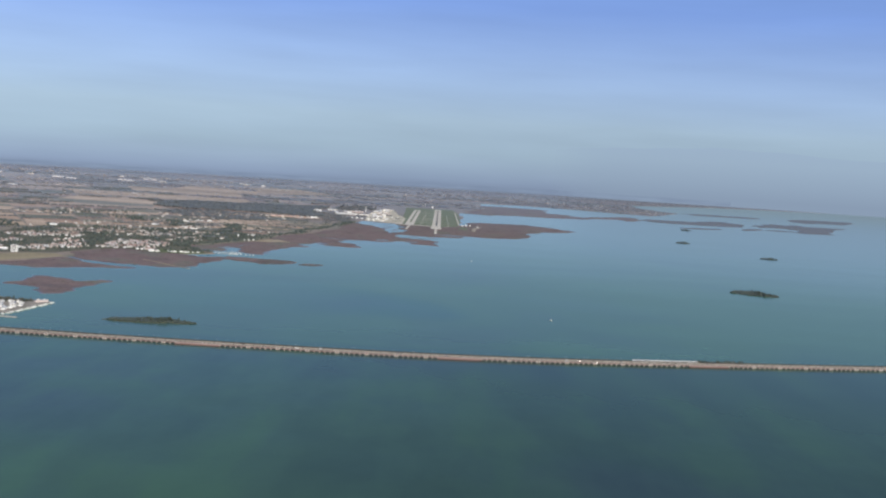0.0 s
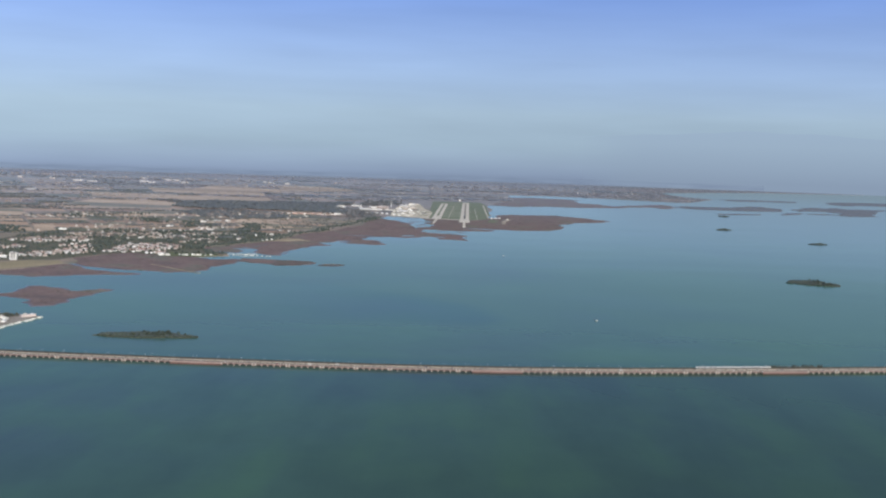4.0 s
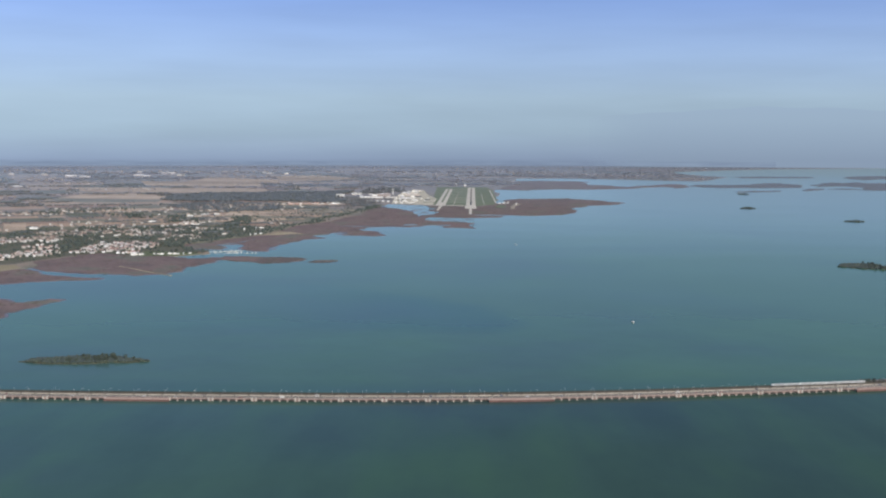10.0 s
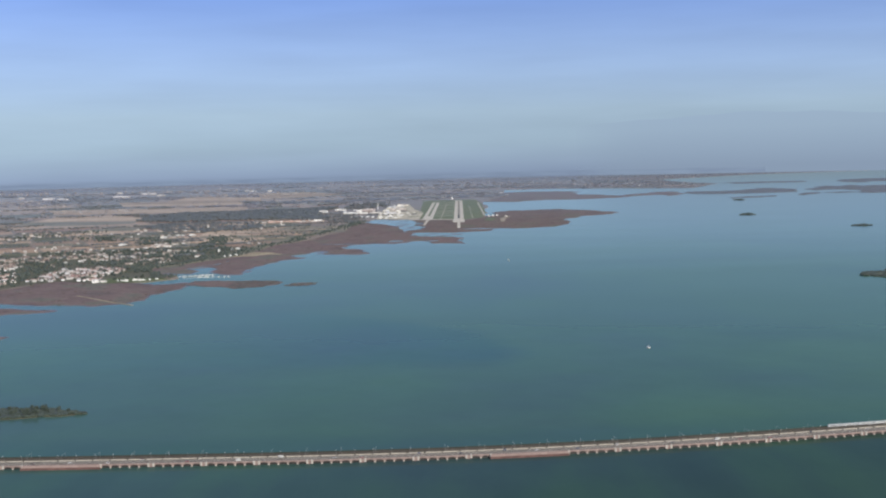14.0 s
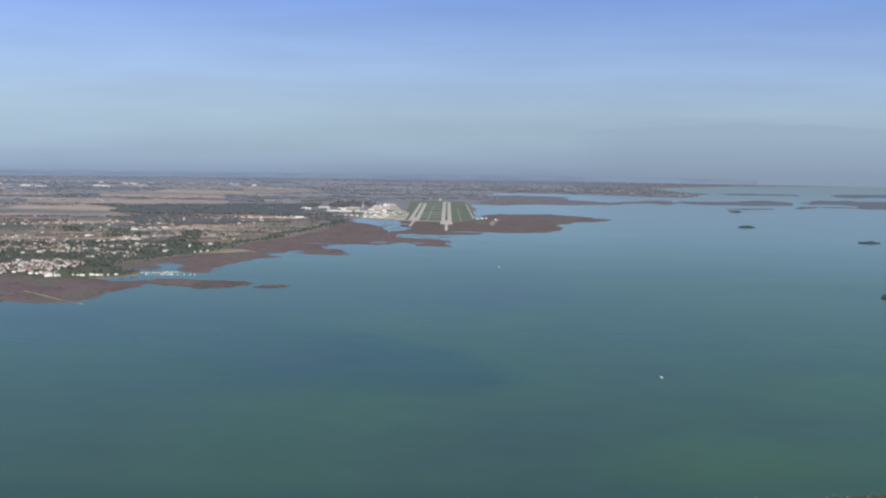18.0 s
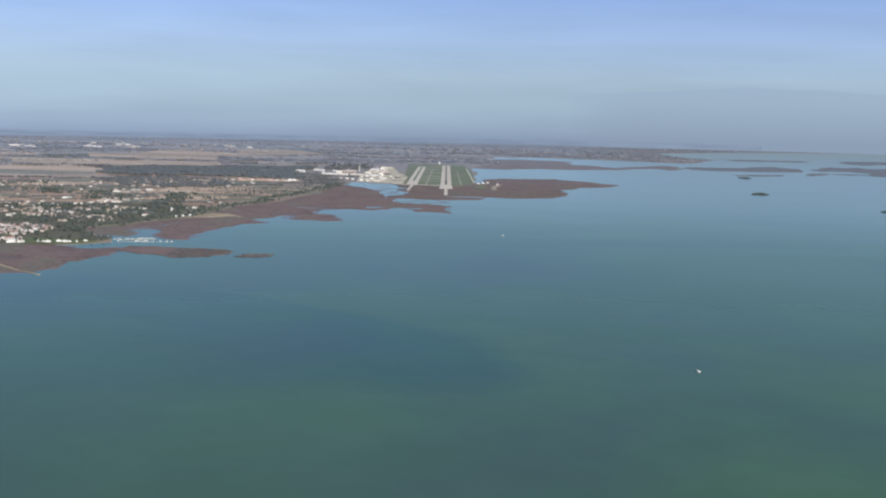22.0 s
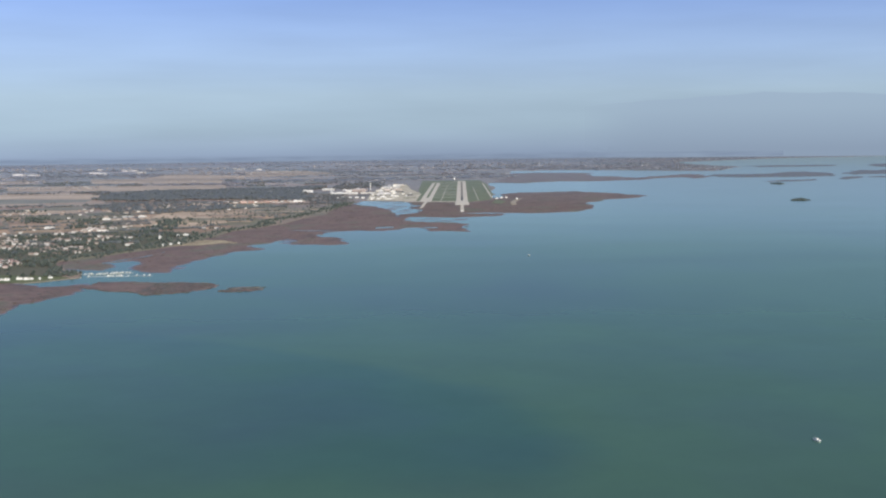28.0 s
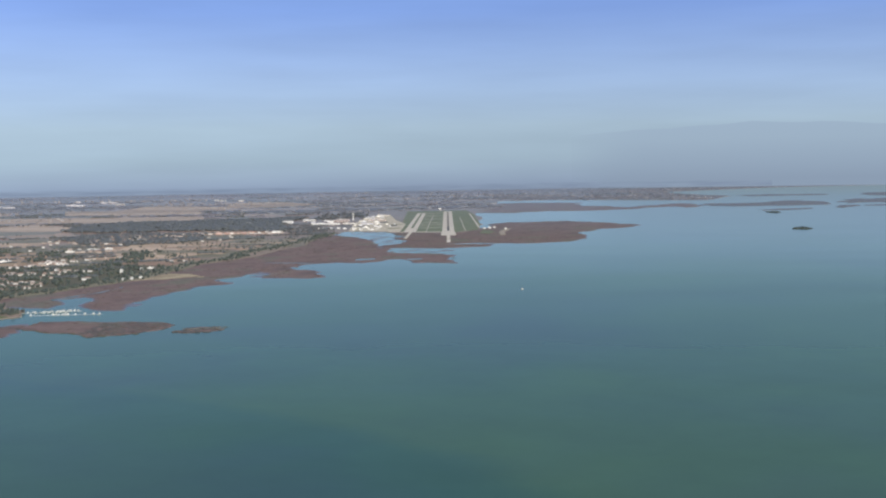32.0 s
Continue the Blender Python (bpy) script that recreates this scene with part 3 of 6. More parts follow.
MARSHES = {
    "outer": [(-1900, -3560), (-1420, -3420), (-1310, -3450), (-1240, -3400), (-1170, -3340), (-1030, -3280), (-1170, -3215), (-1300, -3080), (-1420, -2950), (-1700, -3200)],
    "town": [(-1330, -3010), (-1150, -3135), (-970, -3190), (-890, -3140), (-850, -2880), (-820, -2740), (-850, -2630), (-940, -2680), (-1050, -2560), (-1300, -2420), (-1450, -2700)],
    "creek": [(-905, -2330), (-895, -2260), (-965, -2150), (-900, -2085), (-840, -2270), (-785, -2370), (-720, -2390), (-730, -2130), (-700, -2000), (-630, -1820), (-590, -1780), (-660, -1640), (-610, -1570),
              (-580, -1410), (-530, -1620), (-390, -1650), (-360, -1630), (-410, -1400), (-480, -1350), (-480, -1150), (-380, -1050), (-280, -1110), (-210, -960),
              (-160, -950), (-110, -1130), (20, -1180), (20, -800), (-30, -720), (-160, -650), (-240, -460), (-300, -130), (-420, 400), (-560, 1000), (-700, 560),
              (-740, 60), (-850, -380), (-860, -690), (-940, -1090), (-980, -1300), (-1060, -1630), (-1120, -1920), (-1090, -2250)],
    "band": [(-285, -230), (-220, -90), (-150, -45), (0, -120), (70, -160), (175, -185), (160, -300), (60, -355), (-30, -405), (-110, -370), (-180, -330), (-250, -340)],
    "cape": [(-290, 980), (-250, 310), (-190, -50), (10, -90), (180, -110), (370, -140), (510, -70), (610, 530), (840, 1030), (1040, 1330), (870, 1760), (710, 2040),
             (350, 1940), (230, 1700), (150, 1150), (20, 850)],
    "islet": [(-840, -2660), (-830, -2590), (-720, -2600), (-560, -2640), (-540, -2670), (-580, -2770), (-660, -2830), (-770, -2750)],
    "bank": [(-520, -2772), (-502, -2748), (-470, -2738), (-430, -2732), (-428, -2742), (-452, -2768), (-485, -2784)],
    "sliver": [(-512, -2724), (-485, -2706), (-455, -2704), (-432, -2716), (-462, -2722), (-490, -2732)],
    "west": [(-1240, -3940), (-1220, -3800), (-1230, -3710), (-1190, -3700), (-1120, -3740), (-1060, -3790), (-1020, -3720), (-980, -3730), (-1000, -3850), (-1030, -3950),
             (-1020, -4090), (-1060, -4120), (-1110, -4060), (-1110, -4000), (-1180, -3960)],
    "north": [(150, 3900), (220, 3740), (500, 3560), (750, 3880), (1030, 3840), (1400, 4040), (1610, 4390), (1820, 4560), (1870, 4230), (2040, 4500), (2150, 5100), (2080, 5430), (1460, 4560),
              (1380, 4930), (1150, 5180), (1290, 6130), (1100, 6380), (750, 6560), (400, 6300), (250, 5000)],
    "far_spit": [(2260, 5280), (2510, 5260), (2690, 5310), (2870, 5440), (3140, 5880), (3290, 5890), (3320, 5310), (3080, 4480), (2820, 4390), (2560, 4370), (2300, 4350), (2160, 4700)],
    "far_tail": [(2240, 3480), (2430, 3640), (2710, 3730), (2650, 3520), (2380, 3320), (2220, 3290)],
    "far_isle": [(3350, 5140), (3710, 5980), (3900, 6220), (4030, 5990), (4240, 6400), (4210, 5960), (4650, 6030), (3860, 3920), (3540, 3780), (3480, 4010), (3720, 4570), (3670, 4900), (3500, 4920), (3320, 4740)],
    "far_shoal": [(2950, 3880), (3120, 4260), (3230, 4290), (3100, 3920), (2890, 3590)],
    "far_sill": [(3260, 4200), (3440, 4300), (3540, 4200), (3480, 4010), (3230, 4050)],
    "far_point": [(4680, 8270), (4960, 8860), (5230, 9070), (5820, 9130), (5280, 7700), (4780, 7490), (4550, 7200), (4570, 7780)],
    "far_bar": [(3250, 8460), (3730, 8750), (3930, 8610), (4350, 8580), (4190, 8020), (3760, 7960), (3330, 7890)],
}
MUD_SIDE = {k: (1 if sum(p[q - 1][0] * p[q][1] - p[q][0] * p[q - 1][1] for q in range(len(p))) > 0 else -1) for k, p in MARSHES.items()}
for i, (key, pts) in enumerate(MARSHES.items()):
    size = max(p[0] for p in pts) - min(p[0] for p in pts)
    out_line = rough_outline(pts, 20 + i, 4 if size > 300 else 3, 0.15)
    whole("marsh_" + key, Geo().prism(out_line, -1.0, 0.45 + 0.02 * i), HAZED_MARSH if key.startswith("far") else SEDGE if key in ("cape", "band", "north") else MARSH,
          "low marsh islands far across the lagoon, greyed by painted haze" if key.startswith("far") else "flat red-brown salt marsh lying just above the water", "salt marsh", "structure")
    if key in ("outer", "town", "creek", "band", "cape", "west"):
        # bare mud left by the tide round the marsh
        fringe = []
        for j, (x, y) in enumerate(out_line):
            (xa, ya), (xb, yb) = out_line[j - 1], out_line[(j + 1) % len(out_line)]
            d, turn_way = math.hypot(xb - xa, yb - ya) or 1.0, MUD_SIDE.get(key, 1)
            reach = (4 + 10 * abs(noise.noise((x / 70, y / 70, 9.3))) + 5 * noise.noise((x / 23, y / 23, 2.1))) * turn_way
            fringe.append((x + (yb - ya) / d * reach, y - (xb - xa) / d * reach * 2.0))
        whole("mud_" + key, Geo().prism(fringe, -1.0, 0.10 + 0.012 * i), MUD, "bare wet grey-brown tidal mud round the marsh", "mud flat", "structure")

# bars of bare mud in the shallow inlets on both sides of the runway's head
rng = random.Random(57)
BARS = [[(-500, 1040), (-400, 1100), (-247, 576), (-228, 0), (-340, 60), (-420, 500)], [(-420, -560), (-300, -540), (-150, -600), (40, -640), (30, -470), (-160, -420), (-300, -300)],
        [(-905, -2230), (-800, -2310), (-720, -2340), (-730, -2150), (-830, -2240)], [(-600, -1560), (-520, -1600), (-400, -1610), (-420, -1480), (-560, -1420)]]
for pts in BARS:
    xs, ys = [p[0] for p in pts], [p[1] for p in pts]
    for j in range(26):
        x, y = rng.uniform(min(xs), max(xs)), rng.uniform(min(ys), max(ys))
        if inside(x, y, pts):
            a, b = rng.uniform(14, 48), rng.uniform(10, 34)
            bar = [(x + a * math.cos(k * 0.785) * rng.uniform(0.7, 1.2), y + b * math.sin(k * 0.785) * rng.uniform(0.6, 1.2)) for k in range(8)]
            whole("mud_bar", Geo().prism(rough_outline(bar, j, 1, 0.2), -1.0, 0.06 + 0.002 * j), MUD, "low bar of bare wet mud awash in the inlet", "mud flat", "structure")

tufts, rng = Geo(), random.Random(19)
for key in ("outer", "town", "creek", "band", "cape", "islet", "bank", "west"):
    pts = MARSHES[key]
    xs, ys = [p[0] for p in pts], [p[1] for p in pts]
    for j in range(int((max(xs) - min(xs)) * (max(ys) - min(ys)) / 900)):
        x, y = rng.uniform(min(xs), max(xs)), rng.uniform(min(ys), max(ys))
        if inside(x, y, pts) and noise.noise((x / 60, y / 90, 3.1)) > 0.05:
            q = rng.uniform(2.5, 6.5)
            tufts.lump(x, y, 0.5, q, q * 1.2, rng.uniform(0.4, 1.0), rng, 0.35)
for key in ("islet", "bank"):
    edge = rough_outline(MARSHES[key], 20 + list(MARSHES).index(key), 4 if key == "islet" else 3, 0.15)
    for (x0, y0), (x1, y1) in zip(edge, edge[1:] + edge[:1]):
        for j in range(max(1, int(math.hypot(x1 - x0, y1 - y0) / 4))):
            k, q = rng.random(), rng.uniform(1.5, 4.0)
            if noise.noise((x0 / 50, y0 / 30, 7.7)) > -0.15:
                tufts.lump(x0 + (x1 - x0) * k, y0 + (y1 - y0) * k, 0.4, q, q, rng.uniform(0.5, 1.1), rng, 0.35)
rushes = Geo()
for key, x_min, n in (("islet", -690, 620), ("bank", -530, 120), ("sliver", -530, 90), ("town", -900, 140)):
    pts = MARSHES[key]
    xs, ys = [p[0] for p in pts], [p[1] for p in pts]
    for j in range(n):
        x, y = rng.uniform(max(x_min, min(xs)), max(xs) + 6), rng.uniform(min(ys) - 6, max(ys) + 6)
        if inside(x + rng.gauss(0, 4), y + rng.gauss(0, 6), pts) and noise.noise((x / 26, y / 34, 8.8)) > -0.18 - 0.3 * rng.random():
            q = rng.uniform(2.0, 5.5)
            rushes.lump(x, y, 0.4, q * 1.3, q, rng.uniform(0.5, 1.3), rng, 0.4)
whole("rushes", rushes, leafy("dark rushes", (0.050, 0.046, 0.040), (0.072, 0.066, 0.054), (0.095, 0.085, 0.064), 0.15), "dark olive-brown rushes along the marsh edges", "rushes", "stuff")
whole("marsh_tufts", tufts, leafy("marsh plants", (0.080, 0.055, 0.045), (0.120, 0.080, 0.062), (0.125, 0.110, 0.070)), "dark red-brown and olive tufts of marsh plants", "marsh plants", "stuff")

# a faint haze bank far beyond the lagoon, painted on a glowing ridge
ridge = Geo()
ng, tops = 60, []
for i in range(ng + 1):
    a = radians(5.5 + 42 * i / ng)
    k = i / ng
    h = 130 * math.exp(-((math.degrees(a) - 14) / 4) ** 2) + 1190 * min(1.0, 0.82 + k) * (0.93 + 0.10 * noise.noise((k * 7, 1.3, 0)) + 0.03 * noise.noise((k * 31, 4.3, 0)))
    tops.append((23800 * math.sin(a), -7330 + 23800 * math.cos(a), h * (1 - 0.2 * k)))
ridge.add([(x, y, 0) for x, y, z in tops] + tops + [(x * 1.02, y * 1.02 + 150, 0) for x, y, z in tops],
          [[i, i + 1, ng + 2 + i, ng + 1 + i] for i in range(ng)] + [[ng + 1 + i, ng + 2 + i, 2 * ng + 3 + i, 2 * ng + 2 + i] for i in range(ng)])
whole("backdrop", ridge, RIDGE, "faint blue-grey far bank of painted, glowing haze", "mountains", "structure")

# sheet tilted up to 175 m so that the horizon fits the camera's view
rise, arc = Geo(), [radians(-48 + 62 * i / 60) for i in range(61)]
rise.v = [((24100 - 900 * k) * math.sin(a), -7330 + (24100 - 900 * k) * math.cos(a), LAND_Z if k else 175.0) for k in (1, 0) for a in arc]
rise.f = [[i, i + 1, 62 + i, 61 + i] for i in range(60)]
whole("backdrop_plain", rise, PLAIN_HAZE, "glowing sheet painted as the plain's hazy grey-blue far edge", "horizon", "structure")

# ---- trees ----


def tree_kind(height, width, seed, leaf, label):
    rng = random.Random(seed)
    root = empty("tree", label, "tree")
    trunk = Geo().tube(0, 0, 0, height * 0.45, height * 0.035, height * 0.02)
    for k in range(3):
        a = k * 2.1 + rng.random()
        trunk.tube(0, 0, height * (0.25 + 0.06 * k), height * 0.6, height * 0.016, height * 0.008, 5, (math.cos(a) * width * 0.25, math.sin(a) * width * 0.25))
    part("trunk", trunk, BARK, root)
    crown = Geo()
    for k in range(22):
        a, r = rng.uniform(0, 6.283), width * 0.42 * math.sqrt(rng.random())
        z = height * rng.uniform(0.32, 0.92)
        r *= 1.15 - 0.75 * abs(z / height - 0.5)
        q = width * rng.uniform(0.10, 0.19)
        crown.lump(r * math.cos(a), r * math.sin(a), z, q, q, q * 0.8, rng)
    for k in range(50):
        a, r, z = rng.uniform(0, 6.283), width * rng.uniform(0.3, 0.55), height * rng.uniform(0.3, 1.0)
        q = width * rng.uniform(0.04, 0.07)
        crown.lump(r * math.cos(a) * (1.1 - 0.6 * z / height), r * math.sin(a) * (1.1 - 0.6 * z / height), z, q, q, q, rng)
    part("crown", crown, leaf, root)
    return root


TREES = [tree_kind(11, 9, 1, SCRUB, "broad dark green tree standing on flat ground"), tree_kind(8, 8, 2, LEAF, "rounded green tree beside the water"),
         tree_kind(13, 7, 3, LEAF, "tall narrow dark green tree"), tree_kind(7, 8, 4, LEAF_DRY, "low olive-brown autumn tree"),
         tree_kind(4, 6, 5, SCRUB, "low brushy shrub at the water's edge")]
first_use = set()


def plant(k, x, y, z, turn, size, group=""):
    m = at(x, y, z, turn)
    t = TREES[k]
    if k not in first_use:
        first_use.add(k)
        t.matrix_basis = m @ Matrix.Diagonal((size, size, size, 1))
        made = t
    else:
        made = copy_thing(t, m)
        made.scale = (size, size, size)
    return tagged(made, group=group)


# ---- islets with scrub ----
ISLETS = {"causeway": [(-775, -4545), (-745, -4515), (-680, -4490), (-610, -4500), (-575, -4518), (-549, -4529), (-566, -4538), (-610, -4545), (-690, -4562)],
          "octagon": [(1165, -2830), (1210, -2745), (1285, -2740), (1345, -2870), (1330, -2920), (1230, -2900)],
          "low": [(1905, -560), (1930, -510), (1985, -510), (2005, -560), (1950, -590)],
          "round": [(1655, 660), (1690, 760), (1740, 770), (1760, 690), (1710, 620)],
          "small": [(2145, 2880), (2170, 3000), (2220, 3010), (2235, 2890), (2190, 2830)]}
rng = random.Random(7)
for i, (key, pts) in enumerate(ISLETS.items()):
    whole("islet_" + key, Geo().prism(rough_outline(pts, 60 + i, 2, 0.12), -1.0, 0.9), ISLE_TURF, "small low islet covered with scrub", "islet", "structure")
    xs, ys = [p[0] for p in pts], [p[1] for p in pts]
    low = Geo()
    for j in range(int(3.4 * (max(xs) - min(xs)))):
        x, y = rng.uniform(min(xs), max(xs)), rng.uniform(min(ys), max(ys))
        if inside(x, y, pts):
            q = rng.uniform(2.8, 6.0)
            low.lump(x, y, 0.9 + q * 0.2, q * 1.2, q, q * rng.uniform(0.4, 0.6), rng, 0.3)
    whole("scrub_" + key, low, SCRUB, "dense low scrub covering the islet", "scrub", "stuff")
    want, tries = {"causeway": 60, "octagon": 70, "low": 26, "round": 30, "small": 22}[key], 0
    while want and tries < 3000:
        tries += 1
        x, y = rng.uniform(min(xs), max(xs)), rng.uniform(min(ys), max(ys))
        if inside(x, y, pts):
            want -= 1
            tall = math.exp(-((x - min(xs) - 0.64 * (max(xs) - min(xs))) / (0.17 * (max(xs) - min(xs)))) ** 2)
            plant(0 if rng.random() < 0.75 * tall else 4, x, y, 0.85, rng.uniform(0, 360), rng.uniform(0.5, 0.72) + 0.22 * tall, "scrub on the islets")

# ---- the causeway bridge ----
PITCH, BLOCK, STADIUM, PERIOD, ROAD_W, RAIL_W, DECK_Z = 11.6, 6.0, 471.0, 567.0, 19.0, 19.5, 4.4
GROUPS = [-433 + PERIOD * k for k in range(-2, 4)]


def bridge_y(x):
    """The near face: straight in the middle; bent to fit the camera's view towards the mainland and, in two arcs,
    towards the city.
    """
    west, east, far = max(0.0, -450 - x), min(650.0, max(0.0, x + 250)), max(0.0, x - 400)
    return -4842.0 + 7e-5 * west ** 2 + 1.54e-4 * east ** 2 + 0.2 * far + 4.3e-5 * far ** 2


def bridge_turn(x):
    return math.atan2(bridge_y(x + 5) - bridge_y(x - 5), 10.0)


bridge = empty("causeway_bridge", "long low brick road and railway bridge on arches across the lagoon", "bridge")
PIER = 0.95
profile = [(0.0, -1.5), (PIER, -1.5), (PIER, 0.2)]
profile += [(PITCH / 2 - (PITCH / 2 - PIER) * math.cos(math.pi * i / 10), 0.2 + 3.0 * math.sin(math.pi * i / 10) ** 0.4) for i in range(1, 10)]
profile += [(PITCH - PIER, 0.2), (PITCH - PIER, -1.5), (PITCH, -1.5), (PITCH, DECK_Z - 0.3), (0.0, DECK_Z - 0.3)]
bay = Geo()
tri, n = mathutils_fill(profile), len(profile)
bay.add([(x, 0, z) for x, z in profile] + [(x, ROAD_W + RAIL_W, z) for x, z in profile],
        [list(f) for f in tri] + [[n + i for i in reversed(f)] for f in tri] + [[(i + 1) % n, i, n + i, n + (i + 1) % n] for i in range(n)])
bay_mesh = bay.mesh("arch_bay", BRICK)
pier = Geo().box(0, -0.5, -1.5, 1.7, 1.2, 2.7, 0, 0.9)
pier_mesh = pier.mesh("pier", STONE)
big = Geo().box(0, -0.7, 0.8, 1.9, 1.6, DECK_Z - 0.3)
big.box(0, -0.7, DECK_Z + 0.5, 2.5, 1.8, 0.25)
big_mesh = big.mesh("buttress", STONE)
platform = Geo().box(PERIOD / 2 - STADIUM / 2, (ROAD_W + RAIL_W) / 2 - 1.6, -1.5, PERIOD - STADIUM, ROAD_W + RAIL_W + 5.0, DECK_Z + 1.2)
platform_mesh = platform.mesh("platform", BRICK)
footing = Geo().box(PERIOD / 2 - STADIUM / 2, -4.6, -1.2, PERIOD - STADIUM + 2, 2.8, 3.7, 0, 0.985).mesh("footing", TIDE_BRICK)
block_mesh = Geo().box(BLOCK / 2, (ROAD_W + RAIL_W) / 2, -1.5, BLOCK, ROAD_W + RAIL_W, DECK_Z + 1.2).mesh("pier_block", BRICK)
for g in GROUPS:
    x = g
    for i in range(37):
        ob = part("arch_bay", bay_mesh, BRICK, bridge)
        ob.matrix_basis = at(x, bridge_y(x), 0, math.degrees(bridge_turn(x + PITCH / 2)))
        ends = i % 5 == 0
        ob = part("buttress" if ends else "pier", big_mesh if ends else pier_mesh, STONE, bridge)
        ob.matrix_basis = at(x, bridge_y(x), 0, math.degrees(bridge_turn(x)))
        x += PITCH
        if i % 5 == 4 or i == 36:
            ob = part("buttress", big_mesh, STONE, bridge)
            ob.matrix_basis = at(x, bridge_y(x), 0, math.degrees(bridge_turn(x)))
            if i < 36:
                ob = part("pier_block", block_mesh, BRICK, bridge)
                ob.matrix_basis = at(x, bridge_y(x), 0, math.degrees(bridge_turn(x + 3)))
                x += BLOCK
    x = g + STADIUM
    for name, me in (("platform", platform_mesh), ("footing", footing)):
        ob = part(name, me, BRICK, bridge)
        ob.matrix_basis = at(x, bridge_y(x), 0, math.degrees(bridge_turn(x + 47)))


def ribbon(name, y0, y1, z0, z1, material, label=""):
    """A strip along the whole bridge between two offsets from its near face."""
    g, x0, x1, n = Geo(), GROUPS[0], GROUPS[-1] + PERIOD, 90
    verts = []
    for i in range(n + 1):
        x = x0 + (x1 - x0) * i / n
        a = bridge_turn(x)
        for y, z in ((y0, z1), (y1, z1), (y1, z0), (y0, z0)):
            verts.append((x - math.sin(a) * y, bridge_y(x) + math.cos(a) * y, z))
    faces = []
    for i in range(n):
        for k in range(4):
            a, b = 4 * i + k, 4 * i + (k + 1) % 4
            faces.append([b, a, a + 4, b + 4])
    return part(name, g.add(verts, faces), material, bridge, label)


# wall added close behind the face so the arches look shaded
ribbon("old_bridge_wall", 1.0, 1.8, -1.5, DECK_Z - 0.4, ARCH_SHADE, "near-black wall added behind the arches as painted shade")
ribbon("road_deck", 0.6, ROAD_W, DECK_Z - 0.3, DECK_Z, ROAD, "worn pale asphalt carriageway")
ribbon("cornice", -0.5, 0.5, DECK_Z - 0.6, DECK_Z - 0.1, BRICK)
ribbon("parapet", -0.2, 0.3, DECK_Z - 0.1, DECK_Z + 0.55, BRICK, "low brick parapet")
ribbon("pavement_edge", 0.6, 3.0, DECK_Z, DECK_Z + 0.2, ROAD)
ribbon("median_barrier", 10.1, 10.6, DECK_Z, DECK_Z + 0.8, ROAD)
ribbon("lane_line", 6.4, 6.6, DECK_Z, DECK_Z + 0.02, WHITE)
ribbon("lane_line", 14.6, 14.8, DECK_Z, DECK_Z + 0.02, WHITE)
ribbon("track_bed", ROAD_W + 0.7, ROAD_W + RAIL_W - 0.6, DECK_Z - 0.3, DECK_Z + 0.3, BALLAST, "brown stone track ballast")
ribbon("service_path", ROAD_W + 9.2, ROAD_W + 9.8, DECK_Z + 0.3, DECK_Z + 0.45, ROAD, "grey service path between the tracks")
for y in (2.2, 3.6, 6.0, 7.4, 11.2, 12.6, 15.0, 16.4):
    y += ROAD_W
    ribbon("rail", y, y + 0.15, DECK_Z + 0.3, DECK_Z + 0.5, RUST)
ribbon("far_parapet", ROAD_W + RAIL_W - 0.6, ROAD_W + RAIL_W, DECK_Z - 0.3, DECK_Z + 1.2, BALLAST)
ribbon("wall_foot", ROAD_W, ROAD_W + 0.7, DECK_Z - 0.3, DECK_Z + 0.1, BALLAST)


def on_bridge(x, off, z=DECK_Z):
    a = bridge_turn(x)
    return at(x - math.sin(a) * off, bridge_y(x) + math.cos(a) * off, z, math.degrees(a))


wall_mesh = Geo().box(0, 0.35, 0.1, 19.6, 0.4, 0.75).box(0, 0.35, 0.85, 19.6, 0.5, 0.1).mesh("wall_section", CONCRETE)
for i in range(158):
    ob = part("wall_section", wall_mesh, CONCRETE, bridge, "pale stone wall between road and railway" if i == 0 else "")
    ob.matrix_basis = on_bridge(GROUPS[0] + 11 + 21.5 * i, ROAD_W)


def street_lamp():
    root = empty("street_lamp", "tall grey street lamp with a white lantern on the bridge", "street lamp", "lamps along the bridge")
    part("pole", Geo().tube(0, 0, 0, 7.4, 0.09, 0.05), STEEL, root)
    arm = part("arm", Geo().box(0, -0.8, 7.3, 0.10, 1.7, 0.10), STEEL, root)
    part("lantern", Geo().box(0, -1.6, 7.1, 0.7, 1.0, 0.35, 0, 0.8), WHITE, arm)
    return root


def catenary_mast():
    root = empty("catenary_mast", "grey steel portal carrying railway wires over the tracks", "mast", "masts along the railway")
    for y in (-7.5, 7.5):
        part("post", Geo().box(0, y, 0, 0.16, 0.16, 6.2), STEEL, root)
    part("beam", Geo().box(0, 0, 5.95, 0.14, 15.3, 0.2), STEEL, root)
    return root


lamp_post, mast = street_lamp(), catenary_mast()
lamp_post.matrix_basis, mast.matrix_basis = on_bridge(-1540, ROAD_W + 0.35, DECK_Z + 0.1), on_bridge(-1520, ROAD_W + 9.5, DECK_Z + 0.3)
for i in range(1, 145):
    copy_thing(lamp_post, on_bridge(-1540 + 22.8 * i, ROAD_W + 0.35, DECK_Z + 0.1))
for i in range(1, 76):
    copy_thing(mast, on_bridge(-1520 + 43 * i, ROAD_W + 9.5, DECK_Z + 0.3))


